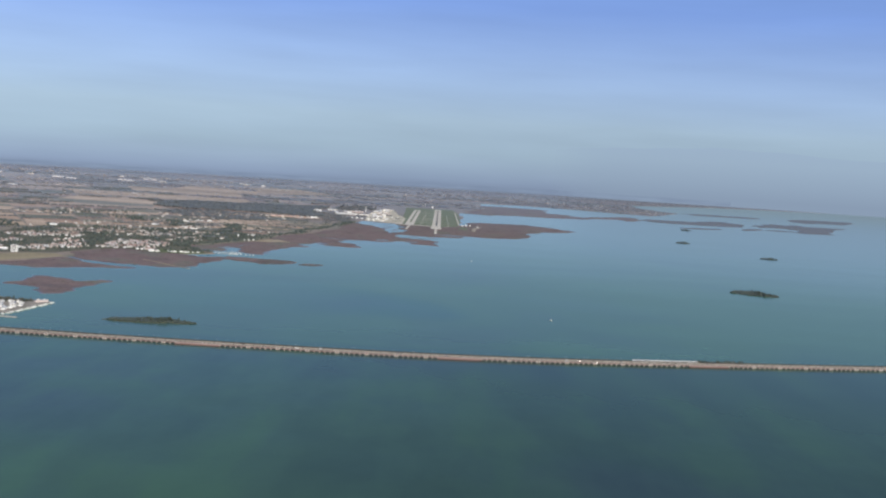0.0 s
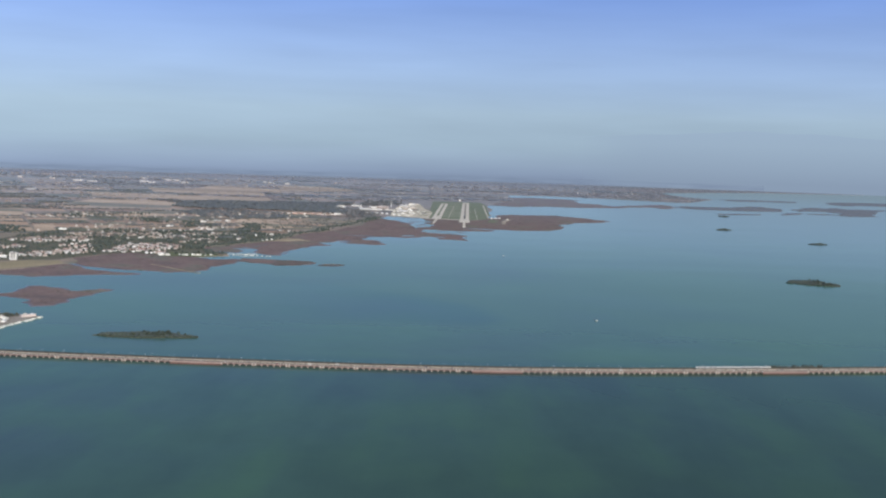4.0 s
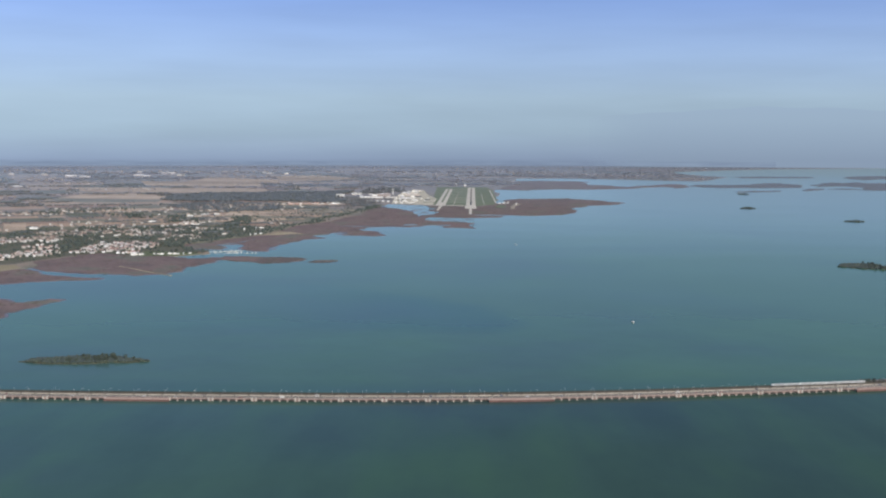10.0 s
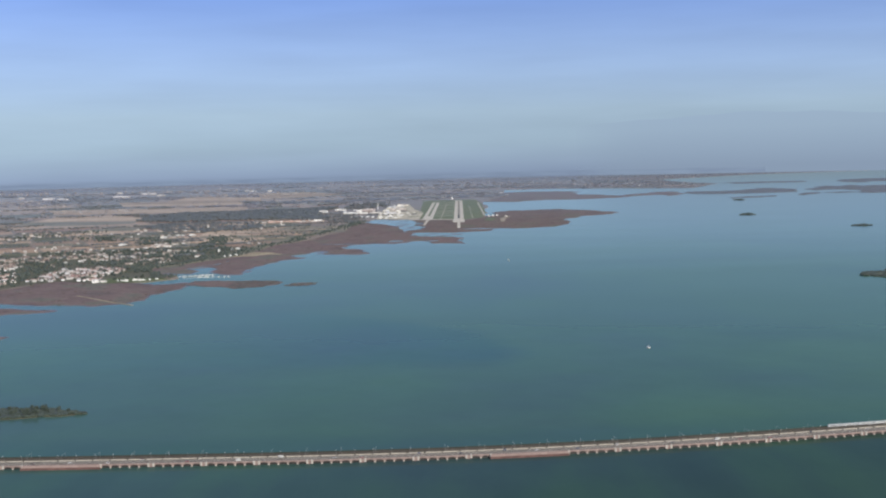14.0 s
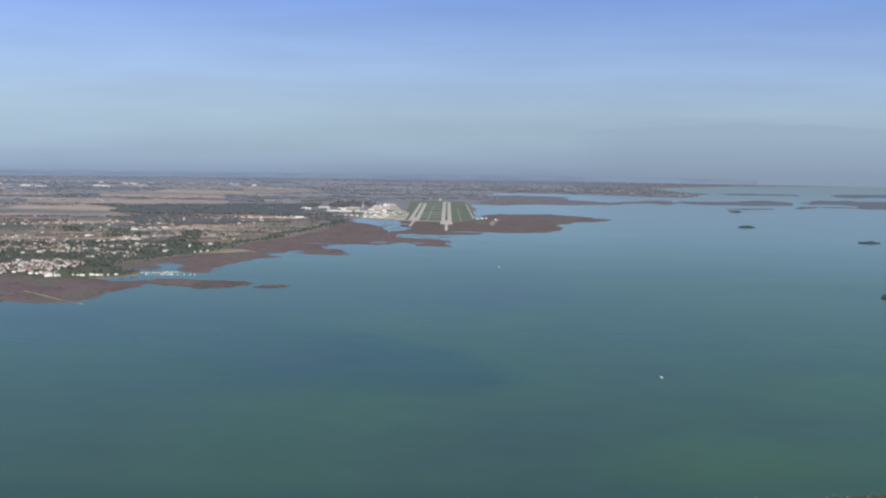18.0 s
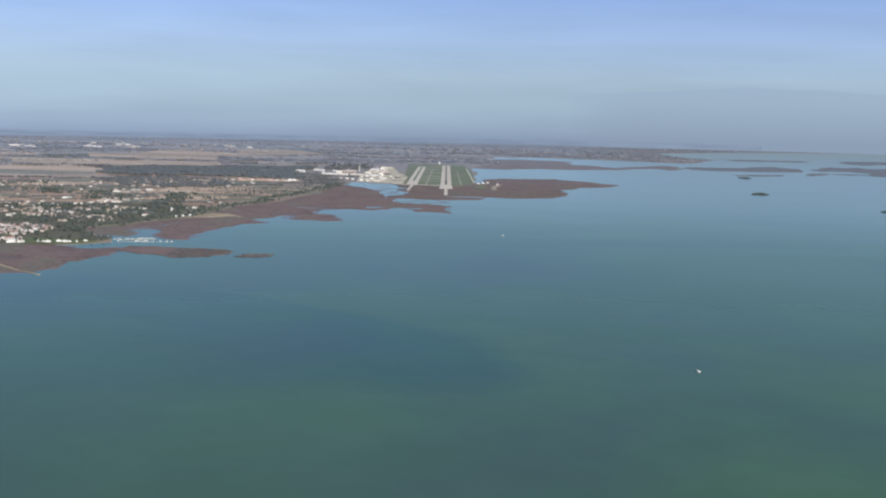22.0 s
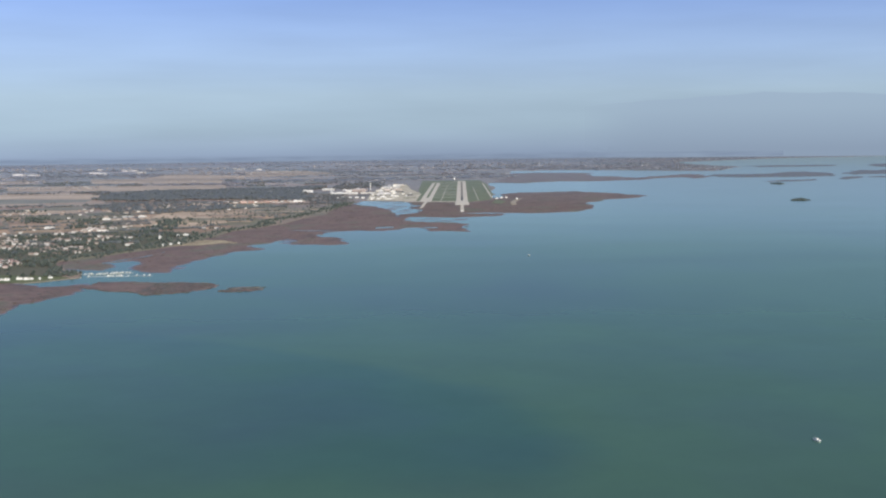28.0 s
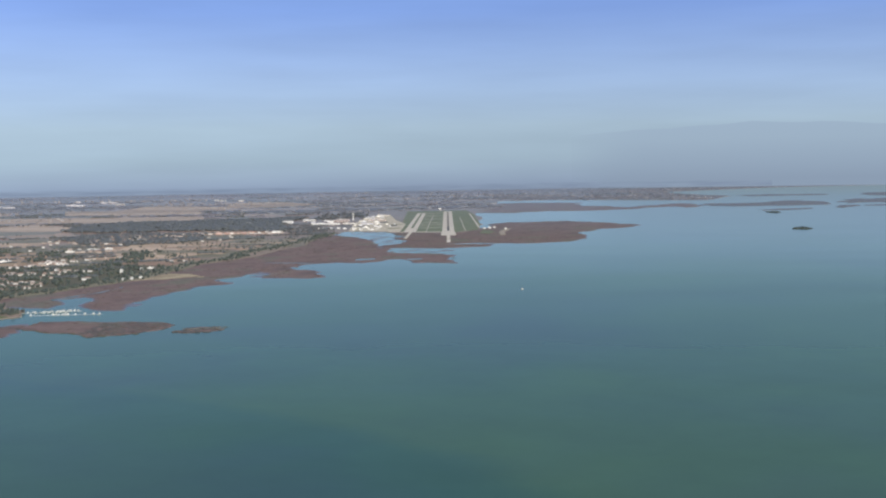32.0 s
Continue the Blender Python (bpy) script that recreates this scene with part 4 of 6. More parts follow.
def vehicle(kind):
    label, cat, l, w, h = {"car": ("small family car driving on the bridge road", "car", 4.3, 1.75, 1.45), "van": ("white delivery van on the bridge road", "van", 6.0, 2.0, 2.5),
                           "bus": ("long white city bus on the bridge road", "bus", 12.0, 2.5, 3.1)}[kind]
    root = empty(kind, label, cat, "traffic on the bridge")
    paint = CAR if kind == "car" else WHITE
    if kind == "car":
        part("body", Geo().box(0, 0, 0.3, l, w, 0.6).box(l * 0.02, 0, 0.3, l * 0.94, w * 1.02, 0.35), paint, root)
        part("cabin", Geo().box(-0.2, 0, 0.9, l * 0.58, w * 0.92, h - 0.9, 0, 0.78), GLASS, root)
        part("roof", Geo().box(-0.2, 0, h - 0.06, l * 0.44, w * 0.72, 0.07), paint, root)
    else:
        body = part("body", Geo().box(0, 0, 0.45, l, w, h - 0.45, 0, 0.97), paint, root)
        part("windscreen", Geo().box(l / 2 - 0.1, 0, h * 0.5, 0.25, w * 0.88, h * 0.32), GLASS, body)
        for s in (-1, 1):
            part("side_glass", Geo().box(l * 0.05, s * w * 0.485, h * 0.52, l * 0.82, 0.1, h * 0.26), GLASS, body)
    for sx in (-0.31, 0.31):
        for sy in (-0.45, 0.45):
            part("wheel", Geo().box(sx * l, sy * w, 0, 0.66, 0.24, 0.66), RUBBER, root)
    return root


kinds = {k: vehicle(k) for k in ("car", "van", "bus")}
rng = random.Random(11)
placed = set()
for i in range(44):
    kind = rng.choices(("car", "van", "bus"), (14, 2, 0.3))[0]
    lane = rng.choice((4.9, 8.2, 12.6, 16.8))
    x = -1150 + 52.0 * i + rng.uniform(-20, 20)
    m = on_bridge(x, lane) @ pose(0, 0, 0.005, 0, 0, 0 if lane < 10 else 180)
    if kind in placed:
        copy_thing(kinds[kind], m)
    else:
        kinds[kind].matrix_basis = m
        placed.add(kind)


TRAIN = painted("silver-white train paint", [(0.58, 0.60, 0.60), (0.52, 0.54, 0.55)], 0.4)


def carriage():
    root = empty("train_carriage", "white railway carriage with dark windows on the bridge track", "train", "carriages of the train")
    body = part("body", Geo().box(0, 0, 0.9, 21.8, 2.8, 2.3, 0, 0.985).box(0, 0, 3.18, 21.2, 2.2, 0.25, 0, 0.96), TRAIN, root)
    for s in (-1, 1):
        part("window_band", Geo().box(0, s * 1.40, 1.9, 19.5, 0.08, 0.75), GLASS, body)
        part("bogie", Geo().box(s * 7.5, 0, 0.1, 3.4, 2.3, 0.95), RUBBER, root)
    return root


coach = carriage()
for i in range(7):
    x = 496 + 22.2 * i
    if i:
        copy_thing(coach, on_bridge(x, ROAD_W + 15.2, DECK_Z + 0.5))
    else:
        coach.matrix_basis = on_bridge(x, ROAD_W + 15.2, DECK_Z + 0.5)
for i in range(40):
    x = rng.uniform(640, 760)
    m = on_bridge(x, rng.uniform(43.5, 50))
    plant(rng.choice((0, 0, 2, 1)), m.translation.x / S, m.translation.y / S, 0.6, rng.uniform(0, 360), rng.uniform(0.5, 0.75), "trees by the bridge")
knoll = [(612, -4694), (690, -4678), (750, -4662), (750, -4630), (690, -4642), (612, -4658)]
whole("islet_bridge", Geo().prism(rough_outline(knoll, 91, 2, 0.05), -1.0, 0.7), MARSH, "narrow green bank beside the bridge", "islet", "structure")

# ---- the airport ----


def slab(name, pts, material, label, category="pavement", z=0.1):
    return whole(name, Geo().prism(pts, LAND_Z, LAND_Z + z), material, label, category, "structure")


def lane(name, x0, y0, x1, y1, width, material, label, category="runway", z=0.1):
    d = math.hypot(x1 - x0, y1 - y0)
    a, b = -(y1 - y0) / d * width / 2, (x1 - x0) / d * width / 2
    return slab(name, [(x0 - a, y0 - b), (x1 - a, y1 - b), (x1 + a, y1 + b), (x0 + a, y0 + b)], material, label, category, z)


slab("airfield", [(-240, 960), (-150, 960), (-25, 850), (38, 840), (155, 1060), (186, 1700), (186, 3500), (150, 4330), (-320, 4330), (-285, 2600)], GRASS, "mown green airfield grass", "grass", 0.06)
slab("runway_east", [(-30, 640), (32, 640), (32, 4190), (-30, 4190)], CONCRETE, "long pale concrete runway with broad shoulders", "runway", 0.12)
slab("runway_east_centre", [(-5, 1500), (7, 1500), (7, 4050), (-5, 4050)], ROAD, "grey asphalt centre of the runway", "runway", 0.15)
slab("touchdown_zone", [(-5, 1000), (7, 1000), (7, 1490), (-5, 1490)], ASPHALT, "dark tyre-marked touchdown strip", "runway", 0.15)
slab("runway_west", [(-224, 930), (-162, 930), (-162, 3800), (-224, 3800)], CONCRETE, "pale parallel runway with broad shoulders", "runway", 0.12)
slab("runway_west_centre", [(-201, 1350), (-187, 1350), (-187, 3700), (-201, 3700)], GRASS, "green strip between two pale lanes", "grass", 0.15)
for y in (1370, 1720, 2050, 2590, 3150, 3700):
    slab("link", [(-158, y), (-30, y), (-30, y + 28), (-158, y + 28)], CONCRETE, "short pale taxiway link", "runway", 0.2)
lane("shore_road", -300, 955, -32, 888, 60, CONCRETE, "pale perimeter road along the shore", "road", 0.13)
lane("mid_lane", -112, 960, -100, 3300, 3, CONCRETE, "thin pale service lane in the grass", "road", 0.26)
lane("east_lane", 88, 1000, 80, 2900, 3, CONCRETE, "thin pale service lane in the grass", "road", 0.26)
lane("east_road", 168, 1300, 160, 3650, 9, CONCRETE, "pale perimeter road along the lagoon", "road", 0.10)
APRON = surface("apron paving", [(0.30, (0.24, 0.24, 0.155)), (0.42, (0.45, 0.405, 0.315)), (0.55, (0.60, 0.55, 0.45)), (0.64, (0.42, 0.38, 0.29)), (0.72, (0.24, 0.25, 0.155))], 0.12, 0.5, sheen=0.12)
slab("apron", [(-520, 1130), (-420, 1060), (-300, 985), (-245, 960), (-245, 1900), (-330, 2500), (-420, 3600), (-560, 3000), (-560, 2000)], APRON, "wide patchy beige concrete apron", "apron", 0.1)
for y in (1350, 1850, 2500):
    lane("apron_grass", -330, y, -250, y + 30, 60, GRASS, "patch of grass beside the apron", "grass", 0.13)


def on_marsh(name, pts, material, label, category, top=1.4):
    return whole(name, Geo().prism(pts, -1, top), material, label, category, "structure")


on_marsh("approach_pier", [(-7, 0), (9, 0), (9, 645), (-7, 645)], CONCRETE, "narrow pale jetty for the approach lights", "jetty")
on_marsh("runway_head", [(-34, 560), (36, 560), (36, 850), (-34, 850)], CONCRETE, "pale paved head of the runway", "runway", 1.25)
on_marsh("approach_pier_west", [(-201, 330), (-188, 330), (-180, 935), (-196, 935)], CONCRETE, "narrow pale jetty for the approach lights", "jetty")
on_marsh("beacon_road", [(300, 1150), (330, 1150), (278, 800), (270, 540), (245, 540), (250, 800)], SAND, "pale winding service road on the marsh", "road")
on_marsh("beacon_yard", [(150, 700), (200, 640), (232, 900), (180, 1040)], GRASS, "patch of green grass on the marsh", "grass")


def block(name, x, y, sx, sy, h, turn, label, category, walls=WHITE, top=SHEET, bands=True, z=LAND_Z):
    """A large flat-roofed building: walls, a roof slab with a raised edge, plant boxes and bands of glazing."""
    root = empty(name, label, category)
    root.matrix_basis = at(x, y, z, turn)
    part("wall", Geo().box(0, 0, -0.3, sx, sy, h + 0.3), walls, root)
    roof = part("roof", Geo().box(0, 0, h, sx + 1.0, sy + 1.0, 0.5), top, root)
    part("roof_plant", Geo().box(-sx * 0.2, sy * 0.1, h + 0.5, sx * 0.22, sy * 0.25, 2.2), walls, roof)
    part("roof_hatch", Geo().box(sx * 0.25, -sy * 0.1, h + 0.5, sx * 0.12, sy * 0.2, 1.6), walls, roof)
    if bands:
        for k in range(max(1, int(h / 4.5))):
            part("window_band", Geo().box(0, -sy / 2 - 0.05, 1.4 + 4.4 * k, sx * 0.92, 0.16, 1.7), GLASS, root)
    return root


block("terminal", -725, 1985, 165, 50, 7.5, 3, "long white airport terminal with glazed front", "terminal")
block("terminal_wing", -895, 2600, 80, 40, 9, 8, "white terminal wing with a flat roof", "terminal")
block("terminal_pier", -830, 2250, 26, 240, 6, 6, "long narrow white boarding pier", "terminal")
block("terminal_annex", -585, 2010, 80, 40, 6, 0, "white annex beside the terminal", "terminal")
block("hangar", -470, 1900, 70, 50, 8, -4, "large grey aircraft hangar", "hangar", SHEET_FAR)
block("hangar", -420, 2450, 54, 40, 8, -4, "large pale aircraft hangar", "hangar", WALLS)
block("hangar", -520, 2900, 60, 50, 9, 5, "wide pale hangar at the airport", "hangar", SHEET_FAR)
block("cargo_shed", -445, 3250, 60, 40, 8, 0, "pale cargo shed by the apron", "shed", WALLS)
block("cargo_shed", -390, 1560, 44, 40, 7, 0, "low white cargo shed by the apron", "shed")
block("cargo_shed", -450, 1420, 34, 30, 6, 10, "low white cargo shed by the shore", "shed")
block("airport_office", -655, 2350, 80, 44, 16, 0, "pale airport office block", "office", WALLS)
block("airport_office", -980, 2210, 60, 40, 16, 0, "pale office block among trees", "office", WALLS)
for i, (x, y, w) in enumerate([(-712, 1440, 22), (-680, 1450, 30), (-640, 1430, 34), (-600, 1440, 26), (-560, 1380, 24), (-505, 1330, 28), (-470, 1290, 20), (-400, 1210, 26)]):
    block("airport_hut", x, y, w * 0.7, 12, 4.5, 0, "low white airport service building", "building", WHITE, SHEET, False)
for i, (x, y, w) in enumerate([(192, 1190, 20), (220, 1230, 24), (248, 1270, 18), (300, 1120, 14)]):
    block("beacon_hut", x, y, w * 0.7, 10, 4, 0, "small white service hut near the runway", "hut", WHITE, SHEET, False, 1.1 if x > 195 else 0.5)
rng = random.Random(53)
for i in range(30):
    k = rng.random()
    x, y = rng.choice([(-560 + 130 * k, 2100 + 900 * rng.random()), (-640 - 200 * k, 2250 + 300 * rng.random()), (-560 + 130 * k, 2500 + 900 * rng.random())])
    block("airport_building", x, y, rng.uniform(14, 40), rng.uniform(12, 24), rng.uniform(4, 9), rng.uniform(-8, 8), "small pale building on the airport edge", "building", rng.choice((WHITE, WALLS, SHEET)), SHEET, False)
for i in range(26):
    block("apron_hut", rng.uniform(-540, -300), 1180 + 900 * rng.random() ** 1.4, rng.uniform(7, 16), rng.uniform(7, 12), rng.uniform(2.5, 5), rng.uniform(-15, 15), "small white service hut on the apron", "hut", WHITE, SHEET, False)
for x0, y0, w, d in [(-640, 1700, 90, 180), (-520, 1640, 70, 120), (-640, 2130, 80, 90), (-430, 2150, 60, 160), (-330, 1650, 40, 140)]:
    slab("car_park", [(x0, y0), (x0 + w, y0), (x0 + w, y0 + d), (x0, y0 + d)], ASPHALT, "dark asphalt car park beside the terminal", "car park", 0.16)
tower = empty("control_tower", "slender white airport control tower with a glazed cab", "control tower")
tower.matrix_basis = at(-612, 2600, LAND_Z)
part("shaft", Geo().tube(0, 0, -0.3, 42, 3.0, 2.3, 10), WHITE, tower)
part("gallery", Geo().tube(0, 0, 42, 46, 3.0, 5.4, 10), WHITE, tower)
part("cab", Geo().tube(0, 0, 46, 50, 4.6, 5.2, 10), GLASS, tower)
part("cab_roof", Geo().tube(0, 0, 50, 51.2, 5.6, 5.3, 10), WHITE, tower)
part("antenna", Geo().tube(0, 0, 51.2, 58, 0.3, 0.15, 5), STEEL, tower)
radar = empty("radar_mast", "white radar building beyond the runway's end", "radar")
radar.matrix_basis = at(-60, 4700, LAND_Z)
part("base", Geo().box(0, 0, -0.2, 13, 11, 8), WHITE, radar)
part("dome", Geo().tube(0, 0, 7.8, 12, 5, 4.4, 10).tube(0, 0, 12, 15, 4.4, 1.4, 10), WHITE, radar)

# ---- shore patches ----
slab("shore_field", [(-2100, -3650), (-1520, -3330), (-1440, -3190), (-1370, -3010), (-1420, -2925), (-1510, -2945), (-1580, -3050), (-2100, -3300)], surface("stubble field", [(0.35, (0.25, 0.215, 0.13)), (0.65, (0.33, 0.275, 0.175))], 0.03, 0.4, sheen=0.8), "pale olive stubble field by the shore", "field", 0.1)
on_marsh("sand_flat", rough_outline([(-912, -1670), (-905, -1510), (-850, -1430), (-780, -1450), (-715, -1580), (-770, -1570), (-810, -1640), (-860, -1630)], 31, 3, 0.16), REEDS, "pale dry reeds and sand at the edge of the marsh", "reeds", 0.7)
on_marsh("ditch", [(-1090, -2940), (-1040, -2995), (-930, -3125), (-862, -3190), (-857, -3184), (-925, -3119), (-1035, -2989), (-1085, -2934)], REEDS, "narrow pale dyke across the marsh", "dyke", 0.75)
for i, pts in enumerate([[(-320, -1000), (-250, -960), (-255, -910), (-310, -930)], [(-140, -1000), (-90, -990), (-95, -950), (-150, -960)], [(-640, -1040), (-540, -1080), (-440, -1090), (-540, -1060)],
                         [(-190, -640), (-60, -690), (-120, -660), (-240, -560)]]):
    on_marsh("tide_pool", rough_outline(pts, 40 + i, 2, 0.1), WATER, "shallow tide pool in the marsh", "water", 0.60)
on_marsh("tidal_creek", rough_outline([(-962, -2154), (-935, -2090), (-895, -1990), (-874, -1840), (-868, -1840), (-884, -1990), (-922, -2095), (-945, -2154)], 45, 2, 0.06), WATER, "narrow tidal creek winding through the marsh", "creek", 0.6)
slab("marina_lawn", rough_outline([(-1160, -2560), (-1140, -2420), (-1010, -2450), (-925, -2500), (-1000, -2590), (-1100, -2600)], 46, 2, 0.08), LAWN, "green lawn beside the marina", "lawn", 0.2)
LANDING = [(-975, -4306), (-985, -4372), (-999, -4430), (-1018, -4570), (-1500, -4640), (-1600, -4300), (-1300, -4180), (-1110, -4262), (-1060, -4280), (-1020, -4275)]
on_marsh("landing", rough_outline(LANDING, 33, 2, 0.03), surface("sandy yard paving", [(0.35, (0.22, 0.20, 0.172)), (0.65, (0.32, 0.295, 0.26))], 0.15, 0.9), "pale sandy boat yard on a spit of land", "quay", 1.3)
slab("landing_grass", [(-1105, -4272), (-1250, -4210), (-1500, -4290), (-1400, -4440), (-1150, -4370), (-1042, -4332), (-1020, -4300), (-1036, -4284)], ISLE_TURF, "dry scrub behind the boat yard", "grass", 0.25)
rng = random.Random(61)
YARD = [(-1002, -4312, 36, 10, 48), (-1030, -4375, 9, 22, 8), (-1048, -4385, 12, 30, 8), (-1030, -4425, 10, 30, 8), (-1060, -4440, 13, 30, 10), (-1034, -4480, 10, 34, 6), (-1075, -4400, 12, 26, 16),
        (-1100, -4470, 16, 40, 8), (-1058, -4510, 12, 34, 4), (-1040, -4545, 10, 26, 4), (-1135, -4430, 14, 30, 12), (-1120, -4530, 16, 40, 4), (-1180, -4500, 22, 44, 0)]
for x, y, w, d, turn in YARD:
    block("boat_shed", x, y, w, d, rng.uniform(4, 6), turn, "long low white boat shed by the water", "shed", rng.choice((WHITE, WHITE, WALLS)), SHEET, False, 1.3)
for i in range(16):
    q = rng.random()
    block("yard_hut", -1015 - 120 * rng.random() - 10 * q, -4330 - 210 * q, rng.uniform(6, 10), rng.uniform(9, 18), rng.uniform(2.6, 4), rng.uniform(0, 16), "small white hut in the boat yard", "hut", WHITE, SHEET, False, 1.3)
for x, y, r, n in [(-1110, -4300, 40, 14), (-1190, -4300, 50, 16), (-1050, -4302, 14, 10)]:
    for i in range(n):
        plant(rng.choice((3, 3, 1, 4)), x + rng.gauss(0, r * 0.6), y + rng.gauss(0, r * 0.5), 1.3, rng.uniform(0, 360), rng.uniform(0.6, 0.9), "trees behind the boat yard")
on_marsh("quay_arm", [(-960, -4604), (-960, -4596), (-1060, -4580), (-1060, -4590)], STONE, "narrow pale stone jetty", "jetty", 1.2)

# ---- fields ----
rng = random.Random(17)
GRID = radians(24)
GC, GS = math.cos(GRID), math.sin(GRID)
KEEP_OUT = [[(-620, 900), (400, 700), (400, 4800), (-500, 4800), (-1000, 2900), (-960, 1800)], [(-1950, -3700), (-1300, -3400), (-1000, -2900), (-1000, -2300), (-1330, -1950), (-1950, -1900)]]
leaves = []


def divide(u0, v0, u1, v1):
    """Parcels of land: a rectangle is cut again and again, finer near the lagoon."""
    w, h = u1 - u0, v1 - v0
    cu, cv = (u0 + u1) / 2, (v0 + v1) / 2
    x, y = cu * GC - cv * GS, cu * GS + cv * GC
    reach = math.hypot(x, y + 6300)
    size = max(150, 0.052 * reach) * rng.uniform(0.75, 1.5)
    if max(w, h) < size:
        leaves.append((reach, u0, v0, u1, v1))
    elif w > h * rng.uniform(0.55, 1.0):
        k = u0 + w * rng.uniform(0.35, 0.65)
        divide(u0, v0, k, v1), divide(k, v0, u1, v1)
    else:
        k = v0 + h * rng.uniform(0.35, 0.65)
        divide(u0, v0, u1, k), divide(u0, k, u1, v1)


divide(-9000, -3000, 9000, 18000)
parcels = []
for reach, u0, v0, u1, v1 in leaves:
    g = 5 + 0.0008 * reach
    corners = [(u * GC - v * GS, u * GS + v * GC) for u, v in ((u0 + g, v0 + g), (u1 - g, v0 + g), (u1 - g, v1 - g), (u0 + g, v1 - g))]
    cx, cy = sum(c[0] for c in corners) / 4, sum(c[1] for c in corners) / 4
    bearing = math.degrees(math.atan2(cx, cy + 6300))
    if not -34 < bearing < 20 or not all(inside(x, y, MAINLAND) for x, y in corners) or any(inside(x, y, k) for k in KEEP_OUT for x, y in corners + [(cx, cy)]):
        continue
    parcels.append((reach, corners))
parcels.sort(key=lambda p: p[0])
far_fields = Geo()
for i, (reach, corners) in enumerate(parcels):
    if rng.random() < 0.1:
        continue
    z = LAND_Z + 0.08 + 0.05 * rng.random()
    if i < 290:
        part("field", Geo().prism(corners, LAND_Z, z), FIELD, ground)
    else:
        far_fields.prism(corners, LAND_Z, z)
OPEN_FIELDS = [[(-3020, 2500), (-2590, 2540), (-2220, 2030), (-2100, 1250), (-2520, 1100), (-2950, 1440)], [(-3600, 3960), (-1820, 3770), (-1660, 2960), (-2350, 2770), (-3220, 3000)],
               [(-1330, -270), (-1020, -170), (-940, -580), (-1010, -840), (-1190, -790)], [(-2210, 640), (-1970, 780), (-1770, 360), (-2040, 140)], [(-3530, 5830), (-2170, 5450), (-1940, 4320), (-3090, 4470)],
               [(-1010, 440), (-730, 430), (-790, -180), (-1150, -350), (-1340, -210), (-1370, 80)], [(-2980, 330), (-2900, 530), (-2600, -110), (-2660, -430)], [(-2230, -1010), (-2160, -920), (-1970, -1410), (-2040, -1490)],
               [(-1970, -600), (-1890, -560), (-1740, -1020), (-1780, -1150)],
               [(-3019, 5610), (-1935, 5240), (-2186, 6564), (-3142, 7315)], [(-2079, 6014), (-1640, 6261), (-1291, 7150), (-1987, 8644), (-2479, 8133)]]
STRAW = surface("straw field", [(0.35, (0.322, 0.243, 0.182)), (0.5, (0.411, 0.318, 0.239)), (0.65, (0.479, 0.377, 0.285))], 0.02, 0.3, sheen=0.35, vary=0.22)
PASTURE = surface("pasture", [(0.35, (0.163, 0.165, 0.121)), (0.65, (0.24, 0.216, 0.165))], 0.02, 0.3, sheen=0.5)
def cut(poly, side, y):
    """The part of an outline north (side 1) or south (side -1) of a line."""
    out = []
    for (x0, y0), (x1, y1) in zip(poly, poly[1:] + poly[:1]):
        if side * (y0 - y) >= 0:
            out.append((x0, y0))
        if (y0 - y) * (y1 - y) < 0:
            out.append((x0 + (x1 - x0) * (y - y0) / (y1 - y0), y))
    return out


# each open field in a few strips with a ditch between them
for n_field, pts in enumerate(OPEN_FIELDS):
    line = [(a, b + 0.15 * a) for a, b in rough_outline(pts, 3, 1, 0.03)]
    y, top = min(p[1] for p in line), max(p[1] for p in line)
    while y < top:
        step = rng.uniform(0.22, 0.5) * (top - y) + 120
        strip = cut(cut(line, 1, y), -1, y + step - 22)
        if len(strip) > 2:
            part("field", Geo().prism([(a, b - 0.15 * a) for a, b in strip], LAND_Z, LAND_Z + 0.2 + 0.04 * n_field), STRAW if rng.random() < 0.78 else PASTURE, ground, "pale straw-coloured field")
        y += step
for pts in ([(-980, 420), (-700, 430), (-740, 60), (-830, -160), (-1000, -60)], [(-1330, -700), (-1150, -900), (-1240, -1060), (-1420, -950)]):
    part("field", Geo().prism(pts, LAND_Z, LAND_Z + 0.62), PASTURE, ground, "olive green pasture")
# narrow strips of tilled land and meadow between the wood and the marsh
for i in range(11):
    y = -560 + 92 * i
    x0, x1 = -1230 + 30 * i + rng.uniform(-90, 40), -800 + 17 * i + rng.uniform(-120, 10)
    for k in range(2):
        a, b = x0 + (x1 - x0) * 0.5 * k + 6, x0 + (x1 - x0) * 0.5 * (k + 1) - 6
        part("field", Geo().prism([(a, y + 40), (b, y), (b + 8, y + rng.uniform(40, 80)), (a - 8, y + 40 + rng.uniform(40, 75))], LAND_Z, LAND_Z + 0.66 + 0.03 * k + 0.01 * i), rng.choice((FIELD, FIELD, PASTURE, FIELD)), ground)
whole("far_fields", far_fields, FIELD_FAR, "patchwork of brown and olive fields far inland", "fields", "stuff")

